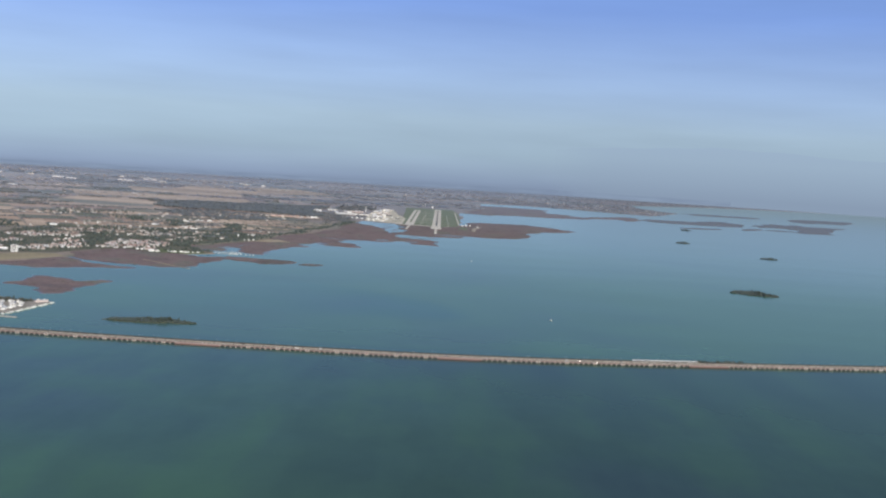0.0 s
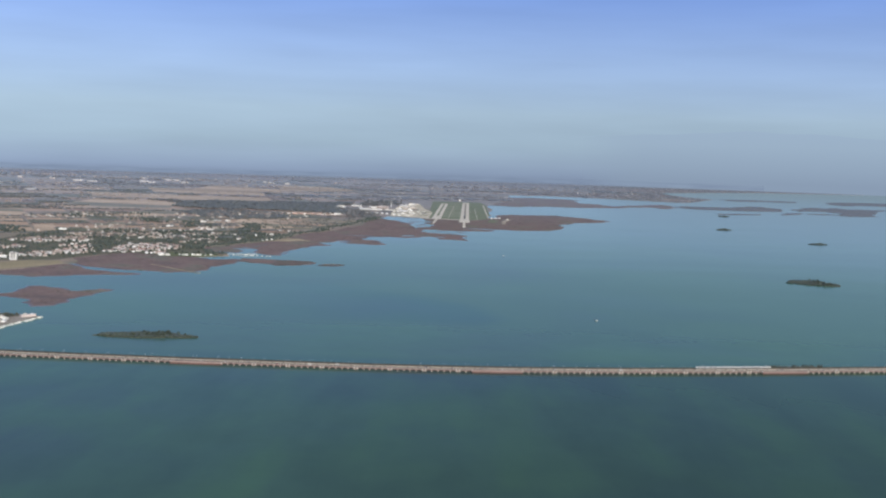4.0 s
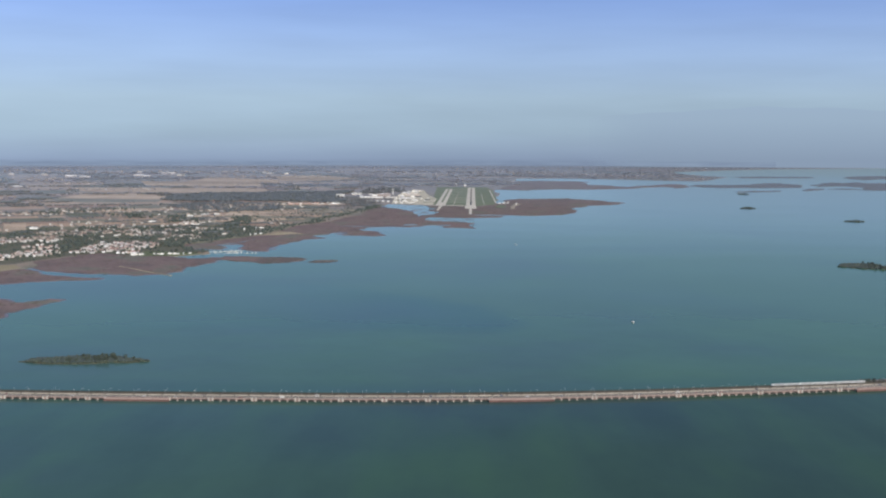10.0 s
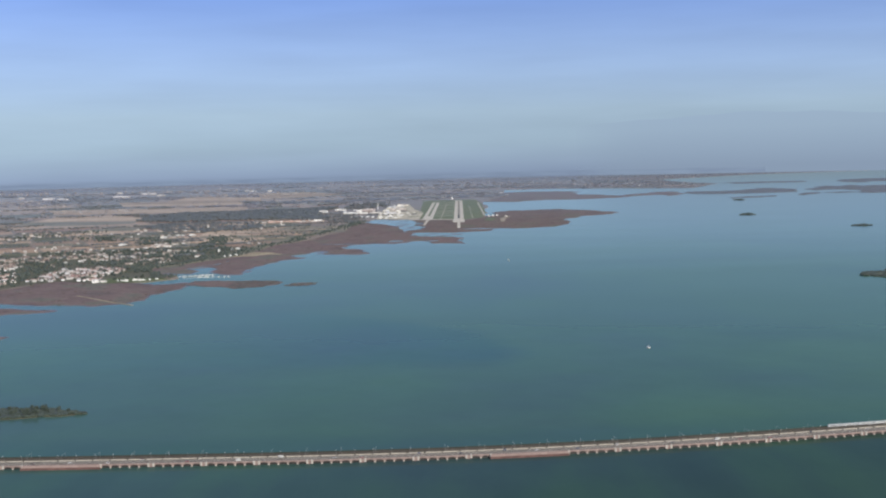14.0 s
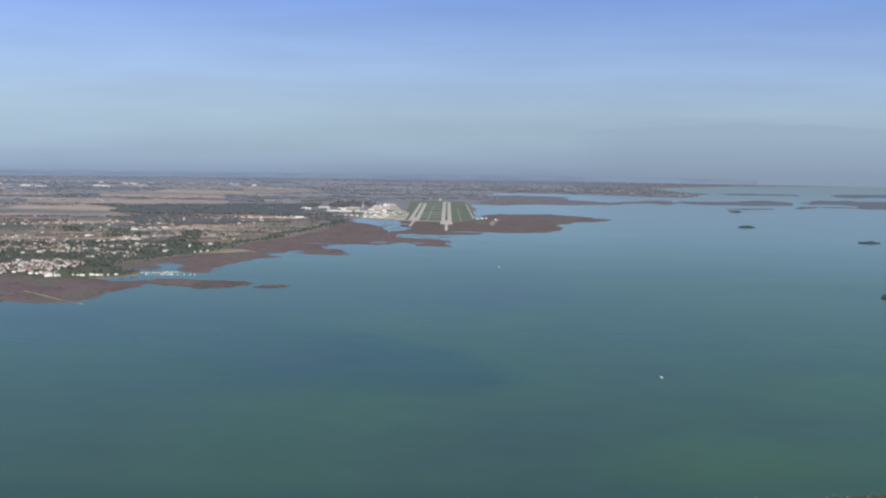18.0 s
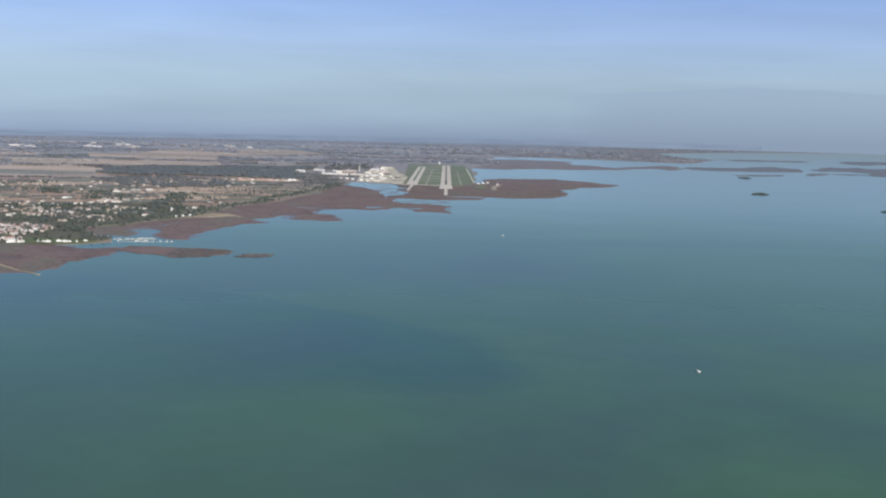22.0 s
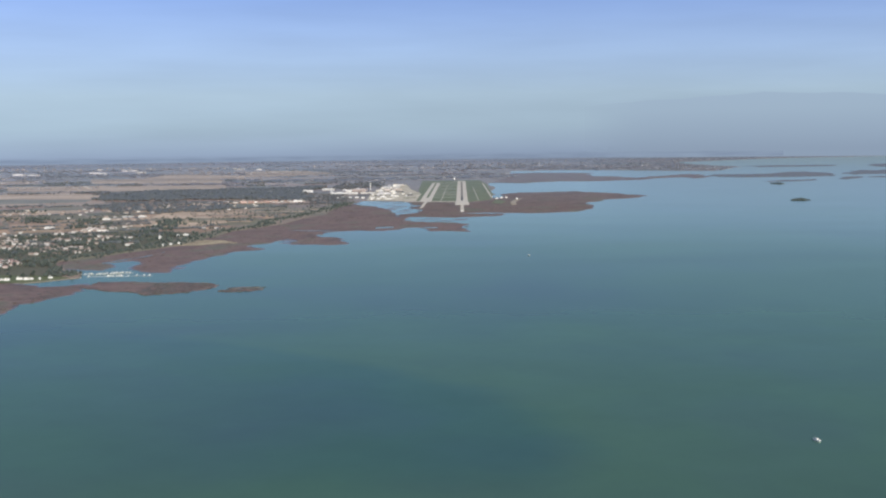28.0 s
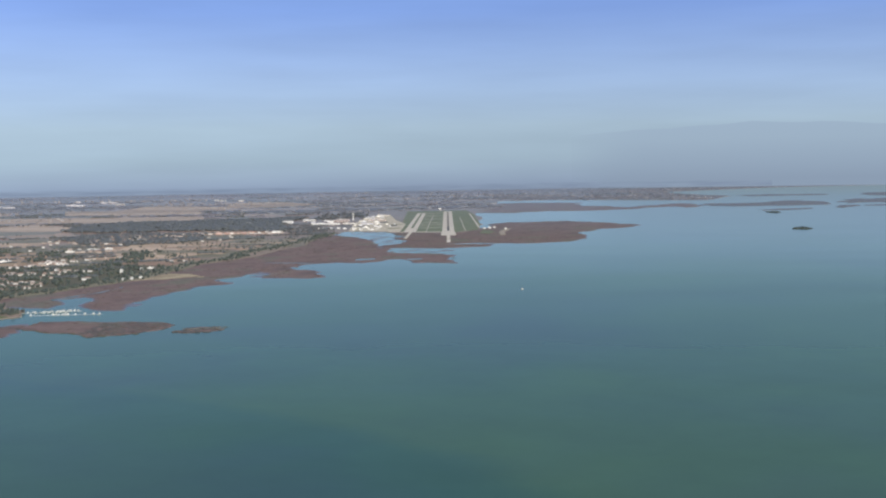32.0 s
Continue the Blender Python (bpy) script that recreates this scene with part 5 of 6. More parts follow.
slab("town_ground", [(-2000, -2900), (-1640, -3020), (-1440, -2890), (-1360, -2620), (-1280, -2510), (-1150, -2600), (-1030, -2600), (-960, -2480), (-1050, -2240), (-1095, -2100), (-1045, -1990), (-990, -1850), (-925, -1665), (-875, -1370), (-850, -1130), (-960, -1110), (-1140, -1020), (-1330, -1080), (-1500, -1240), (-2000, -1400)],
     surface("garden ground", [(0.35, (0.080, 0.088, 0.055)), (0.5, (0.120, 0.112, 0.080)), (0.65, (0.090, 0.105, 0.060))], 0.08, 0.6, sheen=0.3), "dark green gardens and lanes of the town", "gardens", 0.17)

# ---- woods, hedges and tree belts ----


def canopy(g, x, y, size, rng, z=LAND_Z, flat=1.0):
    h = size * rng.uniform(0.8, 1.25) * flat
    g.lump(x, y, z + h * 0.42, size * 0.55, size * 0.55, h * 0.5, rng, 0.3)
    if rng.random() < 0.6:
        g.lump(x + rng.uniform(-0.4, 0.4) * size, y + rng.uniform(-0.4, 0.4) * size, z + h * 0.62, size * 0.34, size * 0.34, h * 0.3, rng, 0.35)


def grove(name, areas, material, label, seed, flat=1.0):
    """Trees spread over outlined areas, thinner at the rims."""
    g, r = Geo(), random.Random(seed)
    for pts, spacing, size in areas:
        xs, ys = [p[0] for p in pts], [p[1] for p in pts]
        for i in range(int((max(xs) - min(xs)) * (max(ys) - min(ys)) / spacing ** 2)):
            x, y = r.uniform(min(xs), max(xs)), r.uniform(min(ys), max(ys))
            if inside(x + r.gauss(0, spacing), y + r.gauss(0, spacing), pts) and inside(x, y, MAINLAND) and noise.noise((x / 90, y / 160, seed)) > -0.22:
                canopy(g, x, y, size * r.uniform(0.7, 1.3), r, LAND_Z, flat)
    return whole(name, g, material, label, "trees", "stuff")


grove("wood", [([(-2140, 1560), (-2260, 2400), (-2100, 2700), (-1650, 2770), (-1230, 3020), (-1000, 3300), (-1030, 2000), (-860, 1500), (-900, 1180), (-1350, 1420), (-1640, 1340), (-1910, 1320)], 15, 19),
               ([(-1870, 710), (-1850, 1070), (-1600, 1180), (-1270, 1000), (-1130, 460), (-1220, 170), (-1380, 110), (-1640, 240)], 19, 13),
               ([(-900, 1180), (-660, 1500), (-600, 1180), (-640, 650), (-760, 900)], 24, 10), ([(-1000, 1450), (-700, 1200), (-650, 1400), (-660, 1680), (-700, 1880), (-1000, 2150)], 22, 8), ([(-940, 2750), (-640, 2750), (-560, 4100), (-900, 4000)], 32, 13),
               ([(-3050, 2550), (-2300, 2560), (-2260, 2400), (-3000, 2420)], 24, 12), ([(-3300, 950), (-2880, 1000), (-2700, 750), (-3100, 600)], 26, 11)], WOOD, "dense dark wood on the plain", 71, 0.6)
grove("tree_belt", [([(-1440, -1250), (-1310, -1110), (-1140, -1050), (-980, -1150), (-900, -1190), (-890, -1400), (-940, -1660), (-1005, -1850), (-1060, -2000), (-1160, -2060), (-1260, -1800)], 26, 8.5),
                    ([(-1240, -340), (-1190, -330), (-1080, -790), (-1060, -1040), (-1140, -1050), (-1200, -800)], 17, 9), ([(-1640, -300), (-1560, -300), (-1390, -840), (-1460, -860)], 19, 9),
                    ([(-1330, -2150), (-1220, -1950), (-1090, -1790), (-1150, -1440), (-1330, -1560), (-1420, -1800)], 29, 8.5), ([(-1100, -2280), (-1050, -2240), (-1130, -2060), (-1200, -2080)], 16, 8),
                    ([(-2000, -2850), (-1640, -2980), (-1440, -2860), (-1360, -2600), (-1100, -2550), (-1100, -2200), (-1200, -2000), (-1400, -1300), (-2000, -1450)], 34, 7.5), ([(-1600, -2050), (-1480, -2050), (-1400, -2440), (-1440, -2620), (-1530, -2420)], 22, 8.5), ([(-1900, -2700), (-1600, -2800), (-1500, -2640), (-1620, -2480), (-1880, -2400)], 26, 9),
                    ([(-1980, -1900), (-1560, -1900), (-1480, -1700), (-1640, -1640), (-1960, -1720)], 26, 9), ([(-1760, -1420), (-1440, -1300), (-1420, -1180), (-1780, -1240)], 22, 9),
                    ([(-2330, -1100), (-2100, -1450), (-2040, -1640), (-2300, -1600)], 26, 11), ([(-2600, -150), (-2100, 420), (-1960, 300), (-2300, -320)], 32, 9), ([(-2000, -200), (-1750, -120), (-1650, -500), (-1760, -560)], 24, 9),
                    ([(-1530, -560), (-1390, -560), (-1310, -820), (-1380, -860)], 20, 8), ([(-1330, -200), (-1000, 420), (-680, 470), (-640, 300), (-780, -400), (-1000, -600)], 46, 6), ([(-1060, -560), (-1000, -540), (-960, -760), (-1010, -820)], 20, 6), ([(-970, -2290), (-1035, -2235), (-1050, -2280), (-985, -2480), (-925, -2460), (-935, -2420)], 8, 6)],
      LEAF, "belts of green trees between fields and houses", 72)
belt, rng = Geo(), random.Random(73)
EDGE = [(-1095, -2090), (-1045, -1990), (-990, -1850), (-918, -1660), (-872, -1370), (-850, -1130), (-840, -1000), (-755, -800), (-770, -480), (-700, -240), (-625, 270), (-600, 560), (-585, 900)]
for (x0, y0), (x1, y1) in zip(EDGE, EDGE[1:]):
    d = math.hypot(x1 - x0, y1 - y0)
    for i in range(int(d / 3.2)):
        q = rng.random()
        if noise.noise((x0 + (x1 - x0) * q, (y0 + (y1 - y0) * q) / 70, 0.7)) > -0.05:
            canopy(belt, x0 + (x1 - x0) * q + rng.gauss(-8, 22), y0 + (y1 - y0) * q + rng.gauss(0, 22), rng.uniform(4.5, 9.5), rng)
meadow = rough_outline([(x + 20, y) for x, y in EDGE] + [(x - 70, y - 10) for x, y in reversed(EDGE)], 74, 2, 0.05)
whole("shore_meadow", Geo().prism(meadow, -1, LAND_Z + 0.36), PASTURE, "strip of olive meadow along the marsh", "meadow", "structure")
whole("shore_trees", belt, LEAF, "ragged line of trees along the marsh edge", "trees", "stuff")
rng = random.Random(17)
hedges, far_trees = Geo(), Geo()


def in_open(x, y):
    return any(inside(x, y, p) for p in OPEN_FIELDS)


for i, (reach, corners) in enumerate(parcels):
    for k in (0, 2):
        if rng.random() < (0.36 if reach < 7000 else 0.22) and reach < 12000:
            (x0, y0), (x1, y1) = corners[k], corners[(k + 1) % 4]
            d = math.hypot(x1 - x0, y1 - y0)
            size = 6.5 + 0.0005 * reach
            for j in range(int(d / (size * 0.75))):
                q = (j + rng.random()) * size * 0.75 / d
                if rng.random() < 0.8 and not in_open(x0 + (x1 - x0) * q, y0 + (y1 - y0) * q):
                    r = size * rng.uniform(0.6, 1.1)
                    hedges.lump(x0 + (x1 - x0) * q, y0 + (y1 - y0) * q, LAND_Z + r * 0.25, r, r, r * rng.uniform(0.4, 0.65), rng)
# belts of distant woods: centre, half widths, clumps
BELTS = [(-1500, 4700, 700, 350, 150), (-700, 4900, 500, 250, 120), (200, 5300, 500, 300, 120), (-400, 6300, 900, 350, 130), (-2600, 5200, 600, 300, 80), (600, 8600, 900, 500, 130), (-1500, 7600, 1200, 400, 120), (-3600, 7000, 1100, 350, 90), (-300, 11000, 2200, 700, 160), (-5000, 9500, 1800, 500, 110)]
for i in range(260):
    reach = 8500 + 13500 * rng.random() ** 1.1
    b = radians(rng.uniform(-32, 14))
    cx, cy = reach * math.sin(b), -6300 + reach * math.cos(b)
    for j in range(rng.randrange(8, 26)):
        x, y = cx + rng.gauss(0, 300), cy + rng.gauss(0, 80)
        if inside(x, y, MAINLAND) and not (x > -500 and y < 7000) and not in_open(x, y):
            far_trees.lump(x, y, LAND_Z + 1, rng.uniform(12, 40), rng.uniform(8, 22), rng.uniform(2.0, 4.5), rng)
for cx, cy, rx, ry, n in BELTS:
    for i in range(n):
        x, y = cx + rng.gauss(0, rx * 0.55), cy + rng.gauss(0, ry * 0.5)
        if inside(x, y, MAINLAND) and not (-620 < x < 260 and y < 4500) and not in_open(x, y):
            far_trees.lump(x, y, LAND_Z + 1, rng.uniform(20, 60), rng.uniform(10, 25), rng.uniform(4, 8), rng)
for i in range(260):
    x, y = rng.uniform(650, 3000), rng.uniform(6900, 10500)
    if inside(x, y, MAINLAND):
        far_trees.lump(x, y, LAND_Z + 1, rng.uniform(20, 70), rng.uniform(12, 30), rng.uniform(3, 6), rng)
for i in range(360):
    cx, cy = rng.uniform(-3300, -700), rng.uniform(-1300, 4600)
    if noise.noise((cx / 420, cy / 700, 5.3)) < -0.12 or in_open(cx, cy) or not inside(cx, cy, MAINLAND) or (cx > -1000 and cy > 900):
        continue
    for j in range(rng.randrange(2, 9)):
        r = rng.uniform(4.0, 7.5)
        hedges.lump(cx + rng.gauss(0, 26), cy + rng.gauss(0, 16), LAND_Z + r * 0.35, r, r, r * rng.uniform(0.6, 0.9), rng)
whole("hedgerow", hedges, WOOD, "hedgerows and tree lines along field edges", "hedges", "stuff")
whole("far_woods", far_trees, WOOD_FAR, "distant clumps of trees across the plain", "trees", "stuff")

# ---- houses ----


def house_kind(w, d, h, hip, label, wing=False, chimney=True, walls=WALLS, roofs=ROOFS):
    w, d, h = w * 0.76, d * 0.78, h * 0.88
    root = empty("house", label, "house", "houses of the lagoon towns")
    part("wall", Geo().box(0, 0, -0.2, w, d, h + 0.2), walls, root)
    roof = part("roof", Geo().gable(0, 0, h, w, d, d * 0.22, 0.7, hip), roofs, root)
    if wing:
        part("wing_wall", Geo().box(w * 0.28, -d * 0.62, -0.2, w * 0.4, d * 0.6, h * 0.66), walls, root)
        part("wing_roof", Geo().gable(w * 0.28, -d * 0.62, h * 0.64, w * 0.4, d * 0.6, d * 0.13, 0.5, 0.8), roofs, root)
    if chimney:
        part("chimney", Geo().box(w * 0.2, d * 0.15, h, 1.0, 1.0, d * 0.22 + 1.2), BRICK, roof)
    for k in range(int(h / 3)):
        for s in (-1, 1):
            part("window_row", Geo().box(0, s * (d / 2 + 0.03), 1.0 + 3.0 * k, w * 0.8, 0.1, 1.2), GLASS, root) if k == 1 and h > 8 else None
    return root


HOUSES = [house_kind(15, 10, 6.4, 0.0, "two-storey plastered house with a gabled clay roof"), house_kind(12, 11, 6.0, 0.85, "square plastered villa with a hipped clay roof"),
          house_kind(24, 12, 9.5, 0.7, "long three-storey apartment house with a clay roof"), house_kind(18, 10, 6.5, 0.0, "plastered house with a low side wing", True),
          house_kind(11, 9, 8.5, 0.9, "tall narrow plastered house with a hipped roof"), house_kind(16, 12, 6.2, 0.8, "pale villa with a low wing and clay roof", True),
          house_kind(22, 11, 4.4, 0.0, "long white low building with a pale metal roof", False, False, WHITE, SHEET)]
rng = random.Random(5)
used = set()


def build_house(k, x, y, turn):
    m = at(x, y, LAND_Z, turn)
    if k in used:
        return copy_thing(HOUSES[k], m)
    used.add(k)
    HOUSES[k].matrix_basis = m
    return HOUSES[k]


# centre, half widths, houses, share of long white sheds
NEAR_TOWNS = [(-1560, -2305, 70, 80, 12, 0.1), (-1646, -1672, 45, 60, 9, 0.1), (-1735, -1826, 50, 60, 8, 0.1), (-1785, -2445, 60, 90, 12, 0.1), (-1566, -2702, 60, 90, 14, 0.1), (-1495, -2568, 70, 110, 20, 0.05), (-1798, -2014, 115, 150, 34, 0.1), (-1668, -1956, 50, 130, 14, 0.1),
              (-1730, -1564, 95, 150, 22, 0.1), (-1318, -2440, 70, 70, 18, 0.05), (-1290, -2230, 120, 150, 56, 0.05), (-1177, -2530, 40, 70, 12, 0.0), (-1519, -1480, 95, 150, 16, 0.1),
              (-1342, -858, 60, 160, 9, 0.1), (-1305, -1395, 45, 40, 8, 0.1), (-1140, -1330, 25, 25, 2, 0.0), (-1040, -1600, 22, 30, 3, 0.0),
              (-930, -905, 40, 18, 4, 0.0), (-1190, -1550, 30, 30, 3, 0.0), (-1190, -1800, 100, 110, 12, 0.0), (-1340, -1640, 100, 140, 15, 0.05), (-1230, -1340, 80, 110, 9, 0.05), (-1410, -1120, 40, 20, 3, 0.2), (-1320, -620, 30, 25, 3, 0.4)]
YARDS = surface("pale yards and lanes", [(0.38, (0.115, 0.105, 0.080)), (0.52, (0.21, 0.175, 0.145)), (0.62, (0.10, 0.11, 0.075))], 0.30, 0.9, sheen=0.3)
plots = []
for i, (cx, cy, rx, ry, n, white) in enumerate(NEAR_TOWNS):
    grid = rng.uniform(-20, 20)
    co, si = math.cos(radians(grid)), math.sin(radians(grid))
    if n > 10:
        ring = [(cx + rx * 0.95 * math.cos(a) * (0.9 + 0.2 * math.sin(3 * a + i)), cy + ry * 0.95 * math.sin(a) * (0.9 + 0.2 * math.cos(2 * a + i))) for a in [k * math.pi / 7 for k in range(14)]]
        if all(inside(x, y, MAINLAND) for x, y in ring):
            slab("town_yards", rough_outline(ring, 200 + i, 1, 0.12), YARDS, "pale lanes and yards between the houses", "yards", 0.20 + 0.02 * i)
    lots, v = [], -ry
    while v < ry:
        u = -rx + rng.uniform(0, 12)
        while u < rx:
            lots.append((u + rng.uniform(-5, 5), v + rng.uniform(-8, 8)))
            u += rng.choice((15, 17, 19, 26))
        v += rng.choice((24, 28, 36))
    rng.shuffle(lots)
    lots.sort(key=lambda p: (p[0] / rx) ** 2 + (p[1] / ry) ** 2 + 3.0 * noise.noise((p[0] / 38 + i, p[1] / 38, 0.5)))
    for u, v in lots[:int(n * 1.9)]:
        x, y = cx + u * co - v * si, cy + u * si + v * co
        if inside(x, y, MAINLAND):
            plots.append((y, x, 6 if rng.random() < white else rng.choice((0, 0, 1, 1, 2, 3, 4, 5)), grid + rng.choice((0, 0, 0, 90)) + rng.uniform(-5, 5)))
plots.sort()
# garden trees between the houses
gardens, hand = Geo(), random.Random(83)
for y, x, k, turn in plots:
    for j in range(hand.choice((1, 2, 2, 3))):
        a, d = hand.uniform(0, 6.283), hand.uniform(9, 14)
        if inside(x + d * math.cos(a), y + d * math.sin(a), MAINLAND):
            canopy(gardens, x + d * math.cos(a), y + d * math.sin(a), hand.uniform(4.0, 7.5), hand)
whole("garden_trees", gardens, LEAF, "dark green garden trees between the houses", "trees", "stuff")
far_walls, far_roofs, hazy_walls, hazy_roofs = Geo(), Geo(), Geo(), Geo()
for i, (y, x, k, turn) in enumerate(plots):
    if i < 296:
        build_house(k, x, y, turn)
    else:
        a, b, h = rng.uniform(9, 17), rng.uniform(7, 9), rng.uniform(4.5, 7)
        far_walls.box(x, y, LAND_Z - 0.2, a, b, h + 0.2)
        far_roofs.gable(x, y, LAND_Z + h, a, b, b * 0.2, 0.6, 0.6)

# rows of villages farther inland, too small to pick apart
FAR_TOWNS = [(-1620, -1230, 210, 130, 26, 8), (-1780, -950, 220, 170, 16, 8), (-1330, -1000, 110, 190, 12, 8), (-1200, -620, 130, 200, 6, 8), (-1480, -1750, 160, 130, 14, 8), (-1900, -1250, 160, 200, 16, 9), (-2418, -224, 180, 120, 36, 12), (-2172, 142, 260, 180, 60, 12), (-1500, 600, 330, 420, 110, 12), (-1287, 1031, 85, 120, 14, 12), (-1010, 1030, 150, 60, 36, 15), (-1368, -968, 60, 100, 8, 14), (-1445, -260, 110, 120, 12, 14),
             (-3910, 5135, 260, 300, 40, 20), (-4335, 3976, 260, 260, 34, 18), (-3000, 3400, 400, 300, 30, 16), (-2200, 5200, 500, 500, 18, 14), (-900, 6400, 700, 500, 14, 14), (-3600, 1500, 300, 300, 30, 15), (1100, 9500, 900, 500, 10, 14),
             (-2600, 7800, 900, 700, 60, 22), (-5200, 6200, 700, 500, 50, 22), (-600, 9800, 1200, 900, 14, 18), (-4200, 10500, 1500, 900, 40, 24), (-7200, 11000, 1500, 1200, 70, 30), (-1500, 13500, 2500, 900, 12, 24)]
for cx, cy, rx, ry, n, w in FAR_TOWNS:
    for i in range(n):
        x, y = cx + rng.gauss(0, rx * 0.6), cy + rng.gauss(0, ry * 0.6)
        if not inside(x, y, MAINLAND) or (-560 < x < 175 and 900 < y < 4400):
            continue
        a, b, h = w * rng.uniform(0.7, 1.6), w * rng.uniform(0.6, 0.9), rng.uniform(4, 7.5)
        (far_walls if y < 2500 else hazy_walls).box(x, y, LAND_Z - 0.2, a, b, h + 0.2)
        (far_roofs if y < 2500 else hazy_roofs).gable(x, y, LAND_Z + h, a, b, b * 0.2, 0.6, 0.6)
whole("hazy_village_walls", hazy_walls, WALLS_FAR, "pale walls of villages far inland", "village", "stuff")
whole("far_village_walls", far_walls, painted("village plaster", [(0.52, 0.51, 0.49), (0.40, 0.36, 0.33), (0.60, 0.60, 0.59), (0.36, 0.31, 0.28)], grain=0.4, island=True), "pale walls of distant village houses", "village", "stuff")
# roof colours greyed as painted haze
whole("hazy_village_roofs", hazy_roofs, painted("haze-greyed roofs", [(0.19, 0.18, 0.19), (0.22, 0.205, 0.21), (0.17, 0.16, 0.175), (0.26, 0.255, 0.27)], grain=0.4, island=True), "grey roofs of villages far inland", "village", "stuff")
whole("far_village_roofs", far_roofs, painted("far clay", [(0.24, 0.165, 0.14), (0.28, 0.20, 0.17), (0.21, 0.155, 0.14), (0.30, 0.27, 0.25)], grain=0.4, island=True), "clay roofs of distant village houses", "village", "stuff")

# large pale sheds and blocks that stand out
for x, y, w, d, h, label in [(-1558, -851, 60, 24, 9, "long bright white farm shed"), (-1440, -230, 70, 30, 9, "cluster of bright white greenhouses"), (-1500, -330, 50, 26, 8, "bright white glazed greenhouse"),
                             (-1390, -180, 44, 26, 8, "bright white glazed greenhouse"), (-1962, -1338, 60, 24, 9, "long white shed with flat roof"), (-950, -1230, 34, 14, 6, "bright white barn near the marsh"),
                             (-1000, -1390, 11, 11, 15, "small white tower house"), (-962, -1300, 15, 14, 10, "white house near the marsh"), (-1345, -990, 60, 30, 9, "wide shed with reddish roof"),
                             (-1300, -1020, 50, 26, 8, "wide shed with reddish roof"), (-926, -1640, 16, 9, 5, "small white shed by the reeds"), (-908, -1610, 16, 9, 5, "small white shed by the reeds"), (-892, -1575, 14, 9, 5, "small white shed by the reeds"),
                             (-890, 1085, 90, 22, 9, "long white row building"), (-1223, 2183, 60, 40, 14, "white building in front of dark woods"), (-1120, 1000, 80, 24, 9, "long hall with reddish roof"),
                             (-1180, 1050, 40, 24, 10, "white hall beside reddish houses"), (-1380, -900, 90, 40, 8, "wide shed with reddish roof")]:
    block("shed", x, y, w * 0.62, d * 0.7, h * 0.75, rng.uniform(-10, 10), label, "shed", WHITE, ROOFS if "reddish" in label else SHEET, False)
for i in range(20):
    cx, cy, rx, ry = rng.choice([(-5841, 8191, 600, 500), (-4626, 7652, 450, 450), (-3995, 8822, 500, 450), (-4335, 4000, 260, 120), (-3400, 9600, 900, 300)])
    block("warehouse", cx + rng.gauss(0, rx), cy + rng.gauss(0, ry), rng.uniform(50, 130), rng.uniform(40, 70), rng.uniform(8, 13), rng.uniform(-20, 20), "large pale warehouse far inland", "warehouse", SHEET_FAR, SHEET_FAR, False)
tall = block("apartment_tower", -1572, -2950, 23, 18, 25.5, 8, "white seven-storey apartment block near the shore", "apartment block", WHITE, SHEET, False)
for k in range(7):
    part("balcony_band", Geo().box(0, -9.6, 2.2 + 3.6 * k, 17, 1.2, 1.0), WALLS, tall)
    part("window_band", Geo().box(0, -9.08, 3.3 + 3.6 * k, 18, 0.2, 1.3), GLASS, tall)
block("apartment_block", -1640, -2880, 34, 13, 8, 4, "pale two-storey apartment block", "apartment block", WALLS, SHEET)
block("apartment_block", -1700, -2780, 34, 13, 8, -8, "pale two-storey apartment block", "apartment block", WALLS, SHEET)

for i in range(17):
    k = rng.uniform(0.05, 0.92)
    block("marina_shed", -1180 + 230 * k, -2575 + 70 * k + rng.uniform(-14, 14), rng.uniform(4, 15), rng.uniform(4, 9), rng.uniform(2.2, 4), 18 + rng.uniform(-12, 12), "low white shed beside the marina", "shed", WHITE, SHEET, False)
TERRACOTTA = painted("terracotta plaster", [(0.42, 0.29, 0.255), (0.50, 0.37, 0.33), (0.38, 0.27, 0.24)], grain=0.8)
for i in range(5):
    block("row_building", -1165 + 40 * i, 985 + 9 * i, 33, 14, rng.uniform(7, 10), 4, "long terracotta row building with clay roof", "building", TERRACOTTA, ROOFS, False)
for i in range(4):
    block("row_building", -965 + 34 * i, 1040 + 8 * i, 26, 13, rng.uniform(6, 8), 4, "long white row building with pale roof", "building", WHITE, SHEET, False)

# ---- trees among the nearest houses ----
rng = random.Random(29)
for i in range(80):
    cx, cy = rng.choice([(-1560, -2700), (-1400, -2560), (-1250, -2430), (-1130, -2570), (-1040, -2480), (-1120, -2200)])
    x, y = cx + rng.gauss(0, 55), cy + rng.gauss(0, 55)
    if inside(x, y, MAINLAND):
        plant(rng.choice((0, 1, 2, 3)), x, y, LAND_Z, rng.uniform(0, 360), rng.uniform(0.7, 1.1), "trees among the houses")

# ---- boats ----


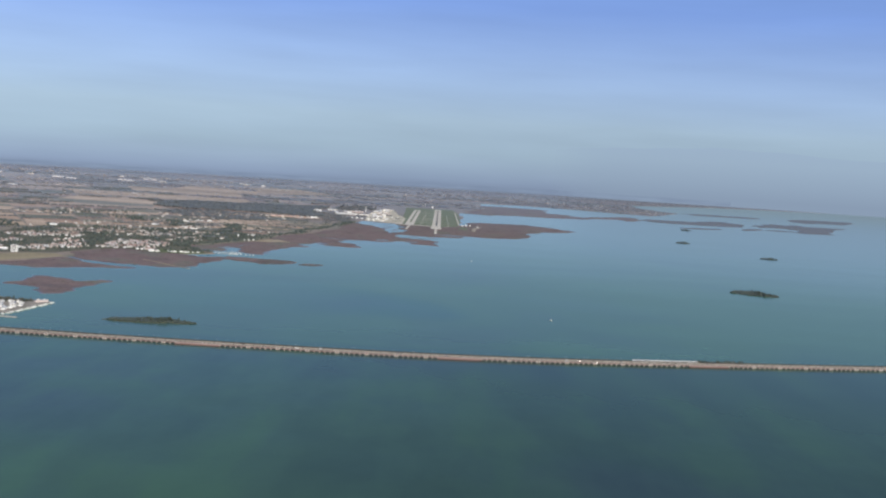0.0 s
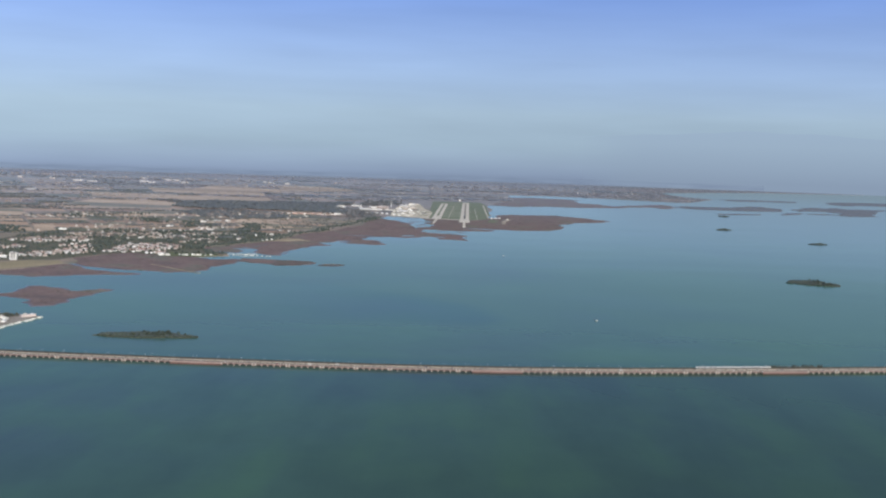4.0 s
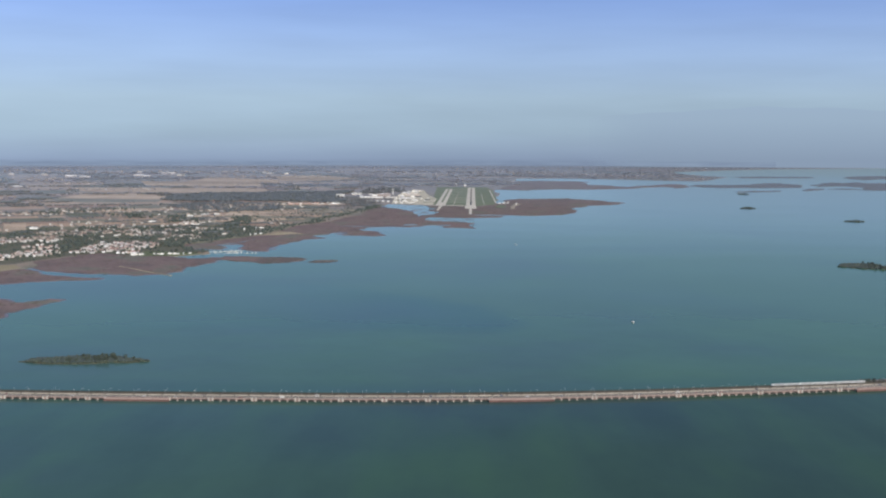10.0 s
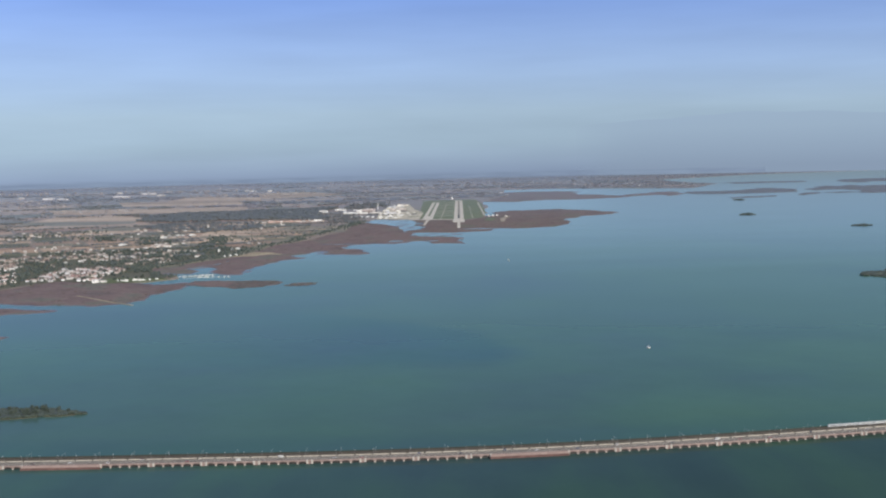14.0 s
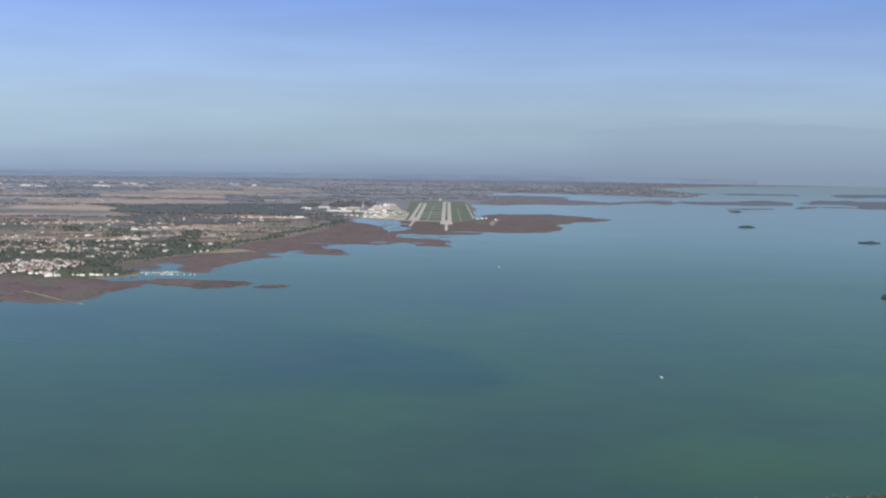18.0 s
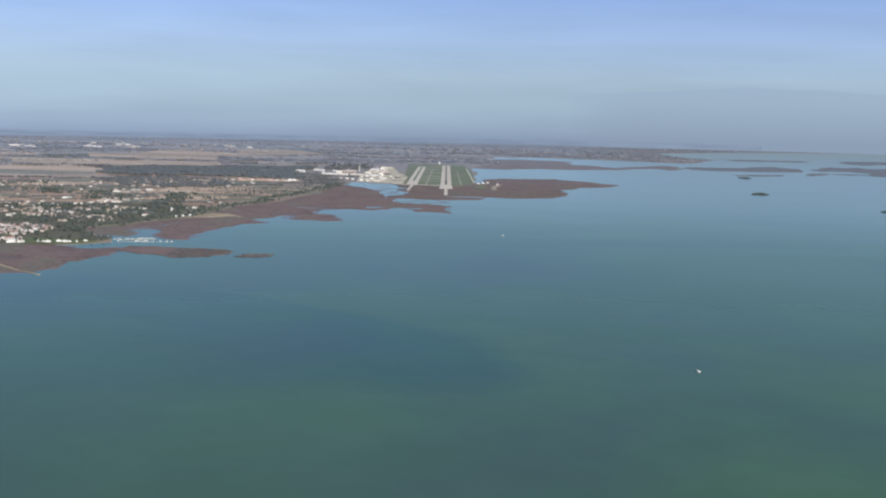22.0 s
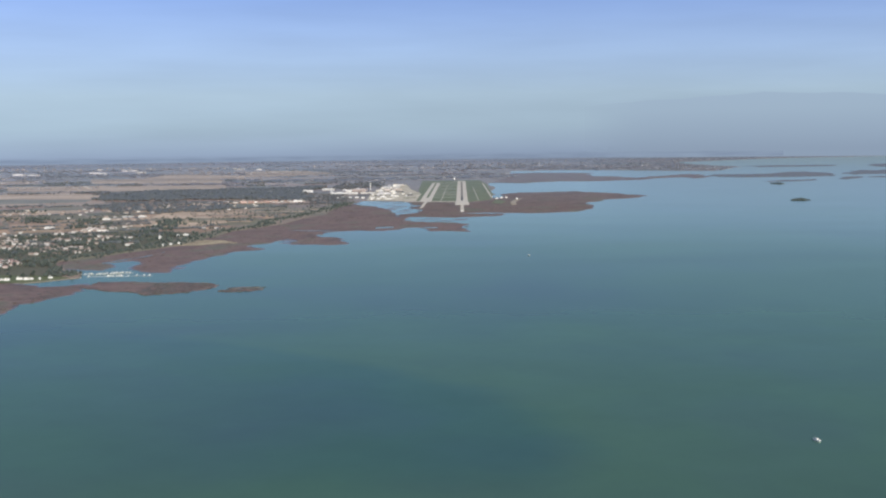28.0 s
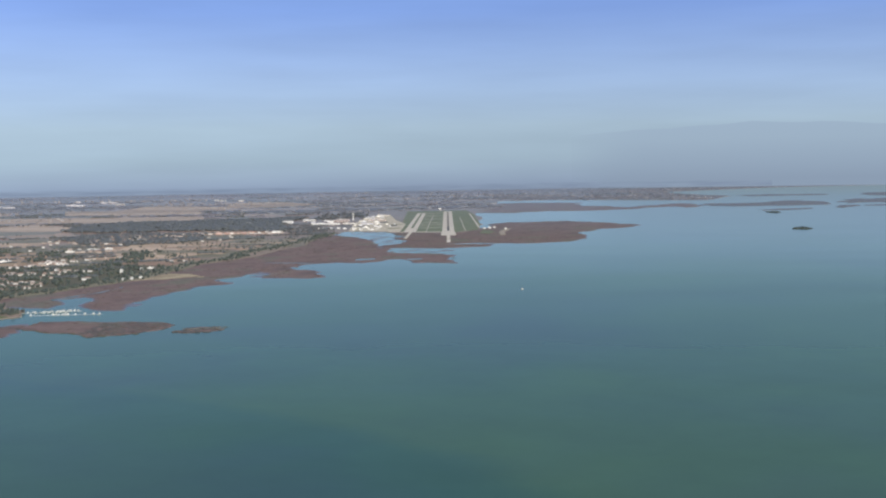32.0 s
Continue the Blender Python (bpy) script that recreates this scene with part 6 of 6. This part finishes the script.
def boat_kind(length, sail, label, group):
    root = empty("boat", label, "boat", group)
    w = length * 0.3
    g = Geo()
    n = 8
    ring = []
    for i in range(n + 1):
        k = i / n
        ring.append((length * (k - 0.5), w / 2 * math.sqrt(max(0.0, 1 - k ** 2.6)) + 0.02))
    top = ring + [(x, -y) for x, y in reversed(ring)]
    m = len(top)
    g.add([(x, y, length * 0.13) for x, y in top] + [(x * 0.86, y * 0.62, -0.3) for x, y in top], [list(range(m))[::-1]] + [[i, (i + 1) % m, m + (i + 1) % m, m + i] for i in range(m)])
    part("hull", g, WHITE, root)
    cabin = part("cabin", Geo().box(-length * 0.05, 0, length * 0.13, length * 0.38, w * 0.62, length * 0.11, 0, 0.82), WHITE, root)
    part("cockpit_glass", Geo().box(length * 0.13, 0, length * 0.16, length * 0.05, w * 0.55, length * 0.06), GLASS, cabin)
    if sail:
        part("mast", Geo().tube(length * 0.05, 0, length * 0.1, length * 0.95, 0.05, 0.03, 5), STEEL, root)
        part("boom", Geo().box(-length * 0.17, 0, length * 0.28, length * 0.42, 0.25, 0.25), WHITE, root)
    return root


BOATS = [boat_kind(9, False, "white motor boat moored at a pontoon", "boats in the marina"), boat_kind(11, True, "white sailing boat moored with bare mast", "boats in the marina")]
taken = set()
rng = random.Random(37)
for i in range(66):
    row, k = i % 4, rng.random() ** 0.9
    x0, y0, x1, y1 = ((-955, -2424, -812, -2384), (-905, -2432, -800, -2398), (-895, -2464, -742, -2450), (-985, -2530, -900, -2490))[row if row < 3 or i % 8 == 3 else 0]
    x, y = x0 + (x1 - x0) * k, y0 + (y1 - y0) * k + rng.uniform(-3, 3)
    if inside(x, y, MAINLAND):
        continue
    b = rng.randrange(2)
    m = at(x, y, 0.1, 90 + rng.uniform(-15, 15) + (180 if row % 2 else 0))
    if b in taken:
        copy_thing(BOATS[b], m)
    else:
        BOATS[b].matrix_basis = m
        taken.add(b)
for i in range(18):
    k = i / 17
    m = at(-972 - 34 * k + rng.uniform(-3, 3), -4310 - 250 * k, 0.1, rng.uniform(-15, 15) + 180 * (i % 2))
    copy_thing(BOATS[i % 2], m)
for x0, y0, x1, y1 in ((-955, -2434, -805, -2394), (-895, -2472, -742, -2460)):
    pontoon = empty("pontoon", "narrow grey floating pontoon in the marina", "pontoon", "pontoons of the marina")
    for j in range(6):
        k0 = (j + 0.5) / 6
        part("deck", Geo().box(x0 + (x1 - x0) * k0, y0 + (y1 - y0) * k0, -0.4, 25, 2.0, 0.8, math.atan2(y1 - y0, x1 - x0)), SHEET_FAR, pontoon)
for x, y, label in ((357, -4038, "small white motor boat under way on the lagoon"), (178, -2058, "small white boat far out on the lagoon")):
    b = boat_kind(11, False, label, "")
    b.matrix_basis = at(x, y, 0.1, 115)
